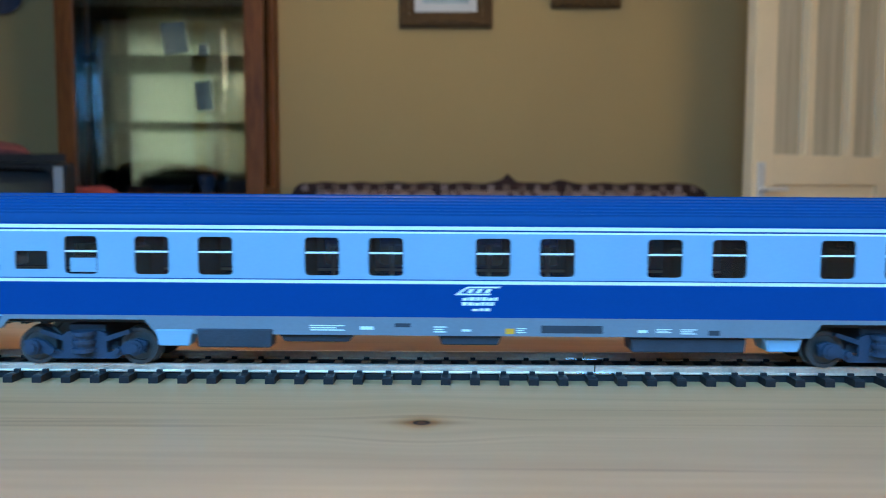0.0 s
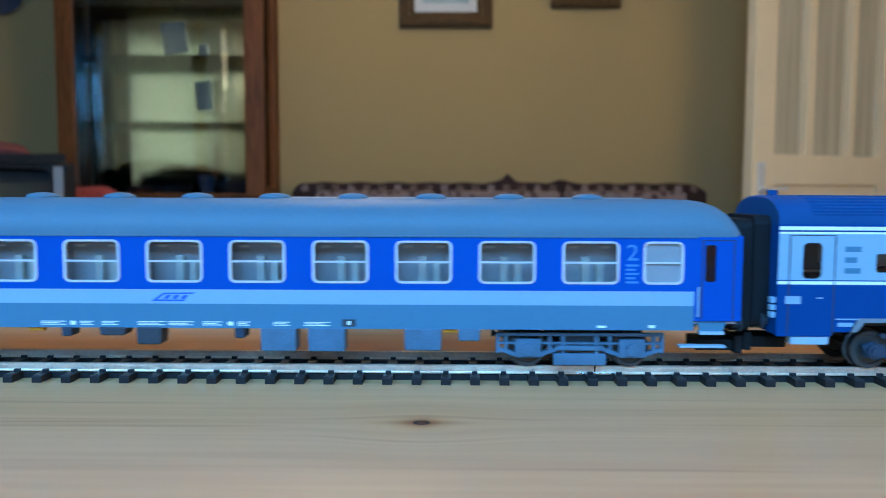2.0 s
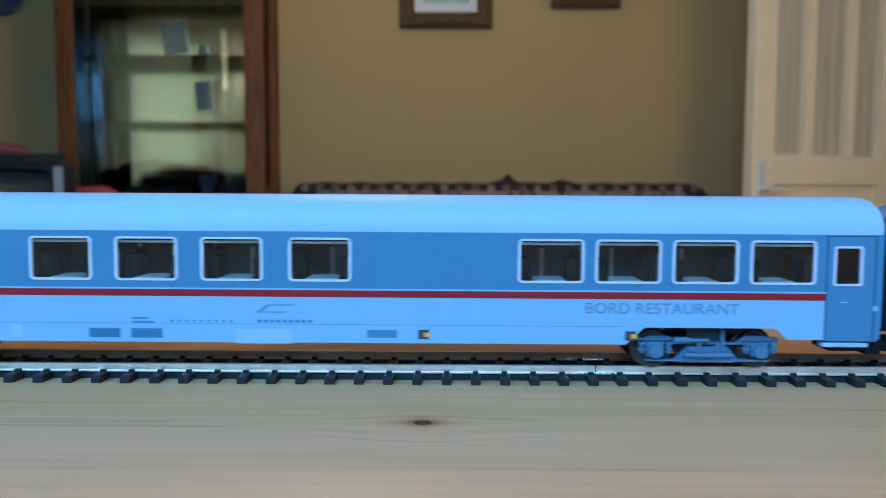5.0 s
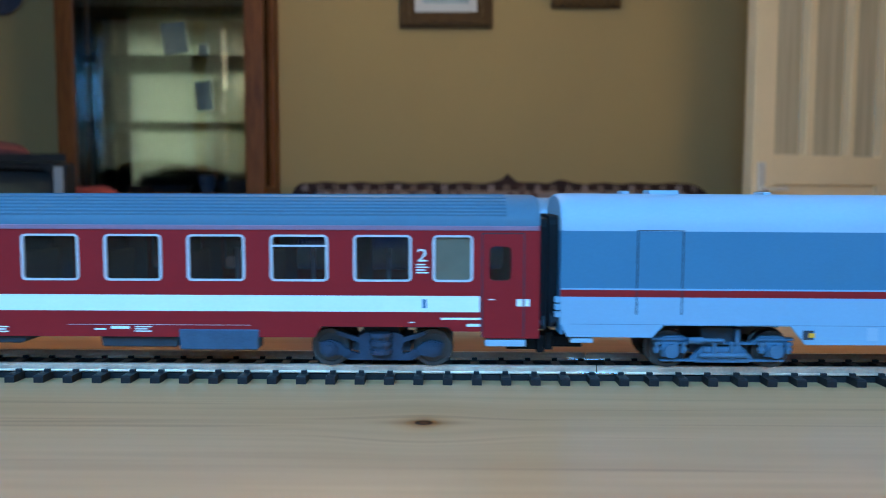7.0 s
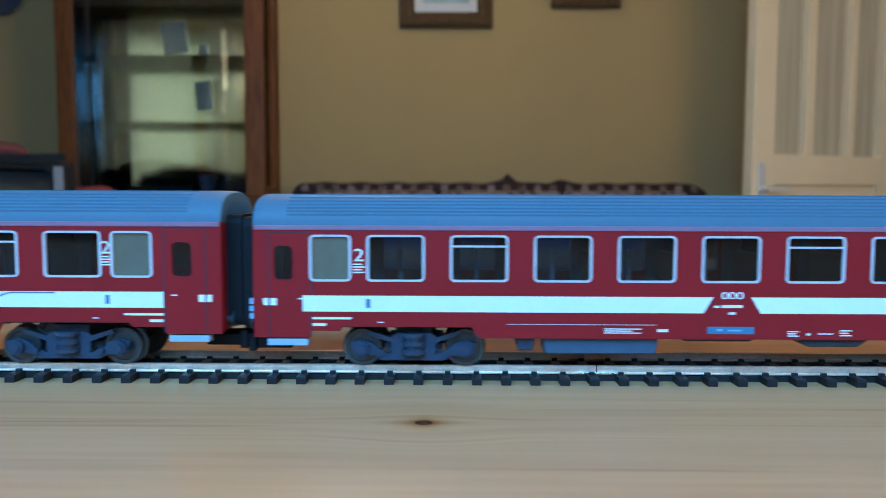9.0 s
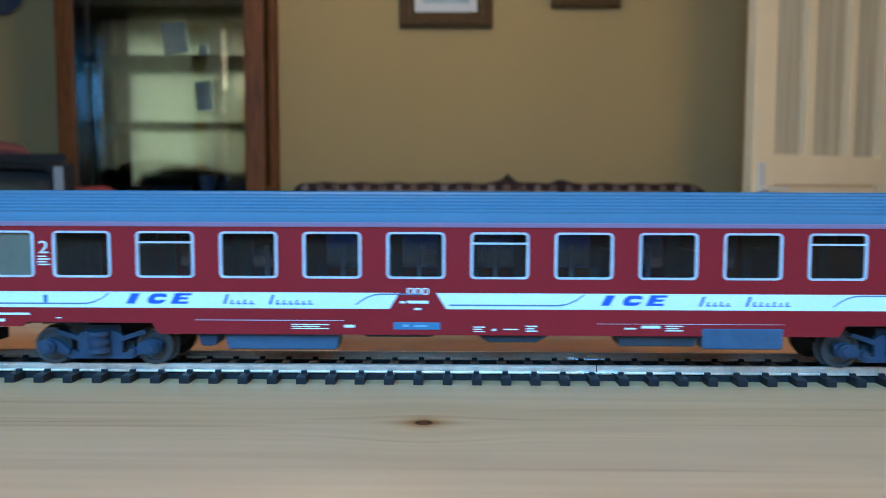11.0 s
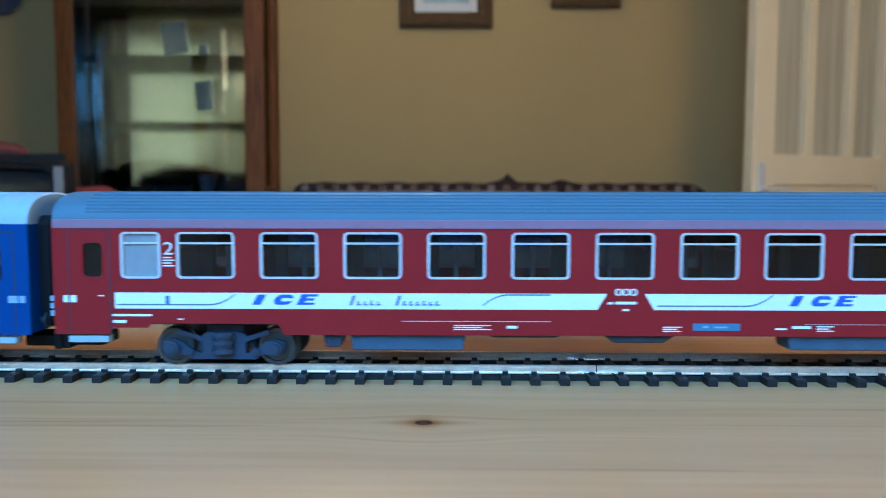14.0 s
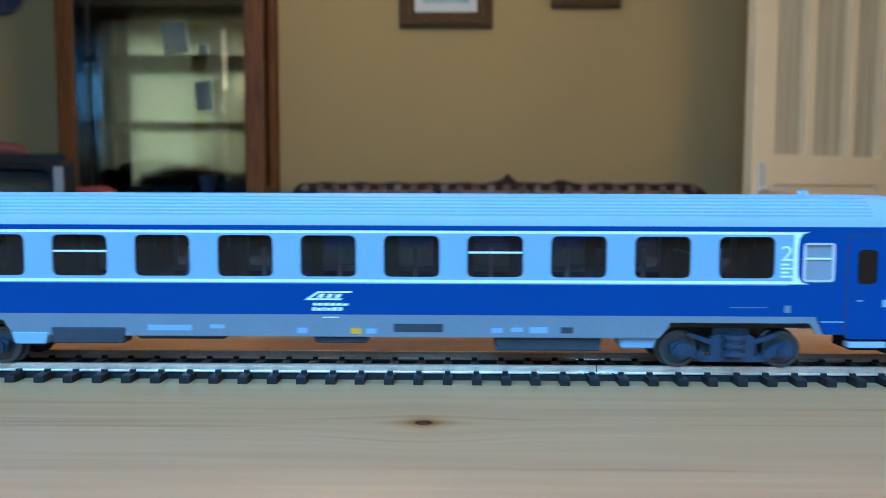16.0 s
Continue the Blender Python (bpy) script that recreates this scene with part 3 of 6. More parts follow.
# television on a low stand, with a red cloth
def television():
    st = thing("television_stand", "dark wooden stand below the television", "cabinet")
    solid("body", -1.98, -1.22, 2.20, 2.62, 0.02, 0.50, M_DARKWOOD, st, bevel=0.006)
    solid("top", -2.00, -1.20, 2.18, 2.64, 0.50, 0.53, M_DARKWOOD, st, bevel=0.006)
    t = thing("television", "black box television with a dark curved screen", "television")
    bm = bmesh.new()
    ring(bm, rounded(-1.95, -1.245, 0.531, 0.898, 0.02), rounded(-1.90, -1.285, 0.575, 0.880, 0.05), 2.20, 2.26)
    part("casing", bm, M_BLACK, t, smooth=40)
    bm = bmesh.new()
    fr = [bm.verts.new((x, 2.255, z)) for x, z in ((-1.95, 0.531), (-1.245, 0.531), (-1.245, 0.898), (-1.95, 0.898))]
    bk = [bm.verts.new((x, 2.60, z)) for x, z in ((-1.80, 0.531), (-1.50, 0.531), (-1.50, 0.80), (-1.80, 0.80))]
    for q in (fr, bk[::-1], *[(fr[k], bk[k], bk[(k + 1) % 4], fr[(k + 1) % 4]) for k in range(4)]):
        bm.faces.new(q)
    part("back_housing", bm, M_BLACK, t)
    bm = bmesh.new()
    prism(bm, [(-1.965, 2.19), (-1.238, 2.19), (-1.43, 2.50), (-1.80, 2.50)], 0.899, 0.926, "z")
    part("top_shelf", bm, M_BLACK, t, "black flat top")
    bm = bmesh.new()
    g = 14
    vs = [[bm.verts.new((-1.905 + 0.625 * i / g, 2.215 + 0.026 * ((2 * i / g - 1) ** 2 + (2 * j / g - 1) ** 2), 0.57 + 0.315 * j / g)) for i in range(g + 1)] for j in range(g + 1)]
    for j in range(g):
        for i in range(g):
            bm.faces.new((vs[j][i], vs[j][i + 1], vs[j + 1][i + 1], vs[j + 1][i]))
    part("screen", bm, M_SCREEN, t, "dark glossy curved screen", 80)
    bm = bmesh.new()
    box(bm, -1.282, -1.252, 2.192, 2.199, 0.56, 0.885, 0, 0.002)
    part("trim_strip", bm, M_SILVERTRIM, t, "grey metal strip")


television()


def heap(name, x, y, z, sx, sy, sz, mat, label, cat, seed):
    bm = bmesh.new()
    bmesh.ops.create_icosphere(bm, subdivisions=3, radius=1.0)
    for v in bm.verts:
        q = noise.noise(v.co * 1.7 + Vector((seed, 0, 0))) * 0.25
        c = v.co * (1 + q)
        v.co = (c.x * sx, c.y * sy, max(0, c.z) * sz)
    return tagged(part(name, bm, mat, None, "", 60, pose(x, y, z)), label, cat)


heap("folded_cloth", -1.62, 2.33, 0.927, 0.19, 0.12, 0.050, M_DARKRED, "crumpled dark red cloth on top of the television", "cloth", 3)
st2 = thing("side_table", "small dark wooden side table before the cabinet", "table")
solid("tabletop", -1.68, -1.24, 2.66, 2.98, 0.72, 0.745, M_DARKWOOD, st2, bevel=0.005)
for xa in (-1.66, -1.29):
    for ya in (2.68, 2.93):
        solid("leg", xa, xa + 0.03, ya, ya + 0.03, 0.0, 0.72, M_DARKWOOD, st2)
heap("red_cushion", -1.45, 2.82, 0.746, 0.135, 0.10, 0.080, M_REDCLOTH, "bright red cushion on a side table", "cushion", 8)

# ---------------------------------------------------------------- table and track
TX0, TX1, TY0, TY1 = -2.36, 2.36, -0.62, 0.40
table = thing("table", "long lacquered pine table that carries the railway", "table")
bm = bmesh.new()
box(bm, TX0, TX1, TY0, TY1, TOP - 0.03, TOP, 0, 0.003)
part("tabletop", bm, M_PINE, table, "honey-coloured pine top with a knot")
for y0, y1 in ((TY0 + 0.06, TY0 + 0.085), (TY1 - 0.085, TY1 - 0.06)):
    solid("apron", TX0 + 0.08, TX1 - 0.08, y0, y1, TOP - 0.13, TOP - 0.031, M_PINE_EDGE, table)
for x in (TX0 + 0.1, -0.03, TX1 - 0.16):
    for y in (TY0 + 0.088, TY1 - 0.148):
        solid("leg", x, x + 0.06, y, y + 0.06, 0.0, TOP - 0.031, M_PINE_EDGE, table, bevel=0.004)

MM = 0.001
RT = TOP + 4.3 * MM             # rail top
PITCH = 8.0 * MM


def track(name, yc, x0, x1, near, joint, label):
    """Model railway track on the table: two rails, sleepers with rail clips."""
    t = tagged(thing(name, label, "railway track", at=pose(0, yc, TOP)), kind="structure")
    for side in (-1, 1):
        for a, b in ((x0, joint - 0.0002), (joint + 0.0002, x1)):
            bm = bmesh.new()
            c = side * 8.7
            prof = [(-1.1, 2.0), (1.1, 2.0), (1.1, 2.25), (0.3, 2.5), (0.3, 3.5), (0.5, 3.7), (0.5, 4.2), (0.35, 4.3), (-0.35, 4.3), (-0.5, 4.2), (-0.5, 3.7), (-0.3, 3.5), (-0.3, 2.5), (-1.1, 2.25)]
            prism(bm, [((c + u) * MM, v * MM) for u, v in prof], a, b, "x")
            part("rail", bm, M_RAIL, t, "nickel silver rail")
        bm = bmesh.new()
        box(bm, joint - 5.5 * MM, joint + 5.5 * MM, (side * 8.7 - 1.2) * MM, (side * 8.7 + 1.2) * MM, 1.95 * MM, 2.45 * MM, 0, 0.1 * MM)
        part("rail_joiner", bm, M_CHROME, t, "shiny metal rail joiner")

    def sleeper(bm, x):
        w = 1.32 * MM
        pts = [(-15 * MM, 0), (15 * MM, 0), (15 * MM, 1.7 * MM), (14.7 * MM, 2.0 * MM), (-14.7 * MM, 2.0 * MM), (-15 * MM, 1.7 * MM)]
        prism(bm, pts, x - w, x + w, "x")
        for c in (-8.7, 8.7):
            for d in (-1.5, 1.5):
                box(bm, x - 0.75 * MM, x + 0.75 * MM, (c + d - 0.45) * MM, (c + d + 0.45) * MM, 1.95 * MM, 2.75 * MM)
    bm = bmesh.new()
    sleeper(bm, 0.0)
    one = mesh_of("sleeper", bm, M_SLEEPER)
    rest = bmesh.new()
    start = -0.00105
    for i in range(int((x0 - start) / PITCH), int((x1 - start) / PITCH)):
        x = start + i * PITCH
        if abs(x) < near:
            ob = new("sleeper", one)
            ob.parent = t
            ob.matrix_basis = pose(x, 0, 0)
        else:
            sleeper(rest, x)
    if len(rest.verts):
        tagged(part("sleepers", rest, M_SLEEPER, t), kind="stuff")
    else:
        rest.free()
    # the thin web that holds the sleepers together below the rails
    bm = bmesh.new()
    for c in (-8.7, 8.7):
        box(bm, x0, x1, (c - 0.9) * MM, (c + 0.9) * MM, 0.05 * MM, 1.6 * MM)
    part("sleeper_web", bm, M_SLEEPER, t)


track("railway_track", 0.0, TX0 + 0.02, TX1 - 0.02, 0.9, 0.0405, "model railway track with black sleepers and bright rails on a table")
# ---------------------------------------------------------------- the model coaches (sizes in millimetres, rail top at z = 0)
M_RED = paint("coach_red_enamel", (0.36, 0.017, 0.019), 0.42, vary=0.05, size=60, grain=1500, spec=0.16)
M_WHITE = paint("coach_white_print", (0.86, 0.92, 0.84), 0.45, vary=0.04, size=80, grain=1500)
M_LGREY = paint("coach_light_grey_enamel", (0.26, 0.425, 0.54), 0.42, vary=0.04, size=60, grain=1500, spec=0.16)
M_DGREY = paint("coach_blue_grey_enamel", (0.07, 0.205, 0.305), 0.42, vary=0.05, size=60, grain=1500, spec=0.16)
M_SILL = paint("coach_sill_grey", (0.20, 0.23, 0.25), 0.5, vary=0.08, size=80, grain=1500)
M_BLUE = paint("coach_bright_blue_enamel", (0.001, 0.078, 0.385), 0.45, vary=0.05, size=60, grain=1500, spec=0.06)
M_NAVY = paint("coach_navy_blue_enamel", (0.001, 0.056, 0.215), 0.45, vary=0.05, size=60, grain=1500, spec=0.06)
M_ROOFG = paint("coach_grey_roof", (0.085, 0.17, 0.225), 0.5, vary=0.06, size=50, grain=1200)
M_ROOFS = paint("coach_silver_roof", (0.34, 0.48, 0.57), 0.45, vary=0.05, size=50, grain=1200)
M_ROOFB = paint("coach_blue_roof", (0.004, 0.066, 0.20), 0.5, vary=0.06, size=50, grain=1200, spec=0.1)
M_BOGIE = paint("bogie_grey_plastic", (0.034, 0.052, 0.080), 0.55, vary=0.25, size=200, grain=2500, bump=0.15)
M_BOGIEL = paint("bogie_light_grey_plastic", (0.080, 0.165, 0.240), 0.55, vary=0.2, size=200, grain=2500, bump=0.15)
M_UNDER = paint("underframe_dark_plastic", (0.045, 0.052, 0.062), 0.55, vary=0.25, size=150, grain=2500)
M_WHEEL = paint("blackened_wheel_metal", (0.10, 0.095, 0.09), 0.4, metal=0.6, vary=0.2, size=300, grain=2500)
M_RUBBER = paint("black_rubber", (0.007, 0.007, 0.008), 0.7, vary=0.2, size=200)
M_SILVER = paint("silver_window_frame", (0.74, 0.76, 0.78), 0.32, metal=0.35, vary=0.05, size=200)
M_IN_GREY = paint("grey_compartment_plastic", (0.17, 0.16, 0.16), 0.6, vary=0.2, size=60)
M_IN_DARK = paint("dark_compartment_plastic", (0.060, 0.058, 0.066), 0.6, vary=0.2, size=60)
M_IN_TAN = paint("tan_compartment_plastic", (0.24, 0.15, 0.075), 0.6, vary=0.2, size=60)
M_IN_PALE = paint("pale_compartment_plastic", (0.80, 0.74, 0.63), 0.6, vary=0.12, size=60)
M_FROST = paint("frosted_window_plastic", (0.30, 0.31, 0.32), 0.35, vary=0.05, size=200)
M_BLANK = paint("milky_window_plastic", (0.42, 0.43, 0.44), 0.3, vary=0.08, size=120)
M_CREAM = paint("cream_blind_plastic", (0.17, 0.14, 0.09), 0.5, vary=0.08, size=120)
M_CGLASS = glass("coach_window_plastic", (0.52, 0.58, 0.70), 1.5, 0.05)
M_CLEAR = glass("clear_coach_window_plastic", (0.95, 0.96, 0.97), 1.4, 0.05)
M_IN_MID = paint("mid_grey_compartment_plastic", (0.52, 0.52, 0.52), 0.6, vary=0.15, size=60)
M_FAINT = paint("faint_blue_print", (0.05, 0.24, 0.54), 0.5, vary=0.05, size=90)
M_PARKROOF = paint("dull_silver_wagon_roof", (0.23, 0.32, 0.38), 0.32, metal=0.2, vary=0.15, size=80)
M_TANK = paint("underframe_blue_grey_plastic", (0.058, 0.105, 0.155), 0.55, vary=0.2, size=150, grain=2500)
M_BAND = paint("brown_band_print", (0.26, 0.14, 0.05), 0.5, vary=0.15)
# dull pink holds the light caught along the red coach's gutter
M_GUTTER = paint("gutter_edge_light_pink", (0.33, 0.17, 0.22), 0.5, vary=0.06, size=80)
M_STRIPE = paint("red_stripe_print", (0.36, 0.012, 0.014), 0.45, vary=0.05, size=80, grain=1500)
M_INK = paint("blue_print", (0.02, 0.12, 0.55), 0.45, vary=0.05, size=90)
M_INKD = paint("dark_grey_blue_print", (0.13, 0.21, 0.27), 0.45, vary=0.05, size=90)
M_SEAM = paint("door_seam_shadow_line", (0.03, 0.035, 0.045), 0.6, vary=0.1)
M_YELLOW = paint("yellow_print", (0.95, 0.38, 0.03), 0.5, vary=0.1, size=100)
M_BRASS = paint("brass_coupling_metal", (0.52, 0.40, 0.20), 0.35, metal=0.8, vary=0.2, size=300)
SIDE = 16.2
LIFT = 1.1                      # the bodies ride this much above their drawn height


def mpart(name, bm, mats, parent, label="", smooth=0.0):
    """A part drawn in millimetres."""
    bmesh.ops.scale(bm, vec=(MM, MM, MM), verts=bm.verts)
    return part(name, bm, mats, parent, label, smooth)


def hole_cell(bm, a, b, z0, z1, w, y, yi, mat):
    """A piece of wall from a to b with a rounded opening w = (x0, x1, z0, z1, r), and the opening's reveal."""
    n = 4
    lp = rounded(*w[:5], n)
    near = [bm.verts.new((x, y, z)) for x, z in lp]
    deep = [bm.verts.new((x, yi, z)) for x, z in lp]
    co = [bm.verts.new((x, y, z)) for x, z in ((b, z1), (a, z1), (a, z0), (b, z0))]
    k = n + 1
    fs = []
    for c in range(4):
        for i in range(n):
            fs.append(bm.faces.new((co[c], near[c * k + i], near[c * k + i + 1])))
        d = (c + 1) % 4
        fs.append(bm.faces.new((co[c], near[c * k + n], near[d * k], co[d])))
    m = len(near)
    for i in range(m):
        fs.append(bm.faces.new((near[i], near[(i + 1) % m], deep[(i + 1) % m], deep[i])))
    for f in fs:
        f.material_index = mat


def side_wall(car, sgn, L, wins, wz, bands, matfn, mats, frame_mat, bar_mat):
    """One side of the body: plain bands (z0, z1, x0, x1, material) and the band wz with the windows."""
    y, yi = sgn * SIDE, sgn * (SIDE - 0.9)
    bm = bmesh.new()
    ws = sorted(wins)
    cuts = [-L / 2] + [(p[1] + q[0]) / 2 for p, q in zip(ws, ws[1:])] + [L / 2]
    for w, a, b in zip(ws, cuts, cuts[1:]):
        hole_cell(bm, a, b, wz[0], wz[1], w, y, yi, matfn((w[0] + w[1]) / 2))
    for z0, z1, x0, x1, m in bands:
        f = bm.faces.new([bm.verts.new(p) for p in ((x0, y, z0), (x1, y, z0), (x1, y, z1), (x0, y, z1))])
        f.material_index = m
    bmesh.ops.remove_doubles(bm, verts=bm.verts, dist=1e-3)
    wall = mpart("side_wall", bm, mats, car)
    for w in ws:
        x0, x1, z0, z1, r, style = w
        bm = bmesh.new()
        prism(bm, rounded(x0 + 0.02, x1 - 0.02, z0 + 0.02, z1 - 0.02, r, 3), yi + sgn * 0.15, yi + sgn * 0.35, "y")
        fr = "frost" in style
        mpart("window_pane", bm, M_BLANK if "blank" in style else M_FROST if fr else M_CREAM if "cream" in style else M_CLEAR if "hal" in style else M_CGLASS, wall, "frosted pane" if fr else "")
        if "f" in style.split():
            bm = bmesh.new()
            e = 0.58
            ring(bm, rounded(x0 - 0.12, x1 + 0.12, z0 - 0.12, z1 + 0.12, r + 0.12), rounded(x0 + e, x1 - e, z0 + e * 0.75, z1 - e * 0.75, max(0.3, r - 0.5)), y + sgn * 0.22, y - sgn * 0.5)
            mpart("window_frame", bm, frame_mat, wall, "bright metal window frame")
        if "top" in style or "mid" in style or "half" in style.split():
            zz = z1 - (z1 - z0) * (0.235 if "top" in style else 0.40 if "mid" in style else 0.5)
            bm = bmesh.new()
            box(bm, x0 + 0.3, x1 - 0.3, min(y, y - sgn * 0.5), max(y, y - sgn * 0.5), zz - 0.25, zz + 0.25)
            mpart("window_bar", bm, bar_mat, wall, "bright window bar")
    return wall


def roof(car, L, zb, zt, mat, ribs=0, drop=0.0, rib_mat=None):
    """A vaulted roof; drop: how far the ends slope down, in millimetres."""
    bm = bmesh.new()

    def prof(k, yk):
        out = []
        for i in range(25):
            a = math.pi * i / 24
            c, s = math.cos(a), math.sin(a)
            out.append((SIDE * yk * math.copysign(abs(c) ** 0.72, c), zb + (zt - zb) * k * s ** 0.86))
        return out
    if drop:
        ends = [(0, 0.30, 0.90), (1.0, 0.50, 0.955), (2.4, 0.68, 0.98), (4.6, 0.84, 1.0), (7.5, 0.94, 1.0), (11, 0.985, 1.0), (16, 1.0, 1.0)]
    else:
        ends = [(0, 0.93, 0.985), (0.7, 0.985, 1.0), (2.0, 1.0, 1.0)]
    secs = [(-L / 2 + d, k, yk) for d, k, yk in ends] + [(L / 2 - d, k, yk) for d, k, yk in reversed(ends)]
    rows = [[bm.verts.new((x, yy, z)) for yy, z in prof(k, yk)] for x, k, yk in secs]
    for a, b in zip(rows, rows[1:]):
        for i in range(24):
            bm.faces.new((a[i], a[i + 1], b[i + 1], b[i]))
    bm.faces.new(rows[0])
    bm.faces.new(rows[-1][::-1])
    ob = mpart("roof", bm, mat, car, smooth=45)
    full = prof(1, 1)
    for j in range(ribs):
        for sgn in (-1, 1):
            q = 24 / math.pi * math.asin((0.36 + 0.61 * j / max(1, ribs - 1)) ** (1 / 0.86))
            i = int(q)
            u = q - i
            yy = full[i][0] * (1 - u) + full[i + 1][0] * u
            z = full[i][1] * (1 - u) + full[i + 1][1] * u
            bm = bmesh.new()
            box(bm, -L / 2 + 9, L / 2 - 9, sgn * yy - 0.24, sgn * yy + 0.24, z - 0.25, z + 0.26)
            mpart("roof_rib", bm, rib_mat or mat, ob)
    return ob


def ends(car, L, z0, zb, mat, gangs):
    for sgn, gang in ((-1, gangs[0]), (1, gangs[1])):
        x = sgn * L / 2
        bm = bmesh.new()
        box(bm, min(x, x - sgn * 0.9), max(x, x - sgn * 0.9), -SIDE + 0.05, SIDE - 0.05, z0, zb + 0.4, 0, 0.25)
        mpart("end_wall", bm, mat, car)
        bm = bmesh.new()
        folds = max(3, int(gang / 0.8))
        for k in range(folds):
            a, b = x + sgn * (0.02 + k * gang / folds), x + sgn * (0.02 + (k + 0.86) * gang / folds)
            ring_pts = rounded(-11.0, 11.0, 9.5, 40.5, 2.5, 3)
            inner = rounded(-6.5, 6.5, 11.5, 37.5, 2.0, 3)
            vs = bmesh.new()
            ring(vs, ring_pts, inner, a, b)
            for f in vs.faces:
                bm.faces.new([bm.verts.new((v.co.y, v.co.x, v.co.z)) for v in f.verts])
            vs.free()
        bmesh.ops.remove_doubles(bm, verts=bm.verts, dist=1e-4)
        mpart("bellows", bm, M_RUBBER, car, "black rubber gangway bellows")
        for yy in (-10.5, 10.5):
            bm = bmesh.new()
            cyl(bm, (x + sgn * 0.7, yy, 11.6), 1.0, 1.6, "x", 12)
            cyl(bm, (x + sgn * 1.7, yy, 11.6), 2.1, 0.5, "x", 16)
            mpart("buffer", bm, M_UNDER, car)
        bm = bmesh.new()
        a, b = sorted((x - sgn * 8, x + sgn * gang))
        box(bm, a, b, -5.0, 5.0, 3.0, 6.2, 0, 0.5)
        box(bm, *sorted((x + sgn * (gang - 2.2), x + sgn * gang)), -6.5, 6.5, 2.4, 7.6, 0, 0.5)
        mpart("coupler", bm, M_RUBBER, car, "black plastic coupler")
        bm = bmesh.new()
        box(bm, *sorted((x + sgn * 0.1, x + sgn * 2.0)), -8, -4, 9.0, 10.0, 0, 0.2)
        cyl(bm, (x + sgn * 1.3, -6.0, 11.0), 0.5, 2.2, "z", 8)
        mpart("brake_hose", bm, M_BRASS, car, "brass-coloured hose fitting")
        if sgn < 0:
            bm = bmesh.new()
            for za in (13.2, 15.2, 17.2):
                box(bm, x - 1.3, x + 0.02, -SIDE + 0.6, -SIDE + 2.6, za, za + 1.5, 0, 0.15)
            mpart("end_socket", bm, M_LGREY, car, "pale electric socket on the coach end")


def wheelset(parent, x):
    bm = bmesh.new()
    for sgn in (-1, 1):
        prof = [(0.6, 1.4), (3.9, 1.4), (4.1, 1.75), (5.15, 1.75), (5.15, -0.9), (5.75, -1.1), (5.75, -1.7), (4.2, -1.7), (3.9, -1.1), (0.6, -1.1)]
        rings = [[bm.verts.new((r * math.cos(2 * math.pi * i / 32), sgn * (8.6 + d), r * math.sin(2 * math.pi * i / 32))) for i in range(32)] for r, d in prof]
        for a, b in zip(rings, rings[1:] + rings[:1]):
            for i in range(32):
                bm.faces.new((a[i], a[(i + 1) % 32], b[(i + 1) % 32], b[i]))
    cyl(bm, (0, 0, 0), 0.9, 21, "y", 12)
    ob = mpart("wheelset", bm, M_WHEEL, parent, "dark metal wheelset", 35)
    ob.matrix_basis = pose(x * MM, 0, 5.15 * MM)
    WHEELS.append((ob, x * MM))


WHEELS = []


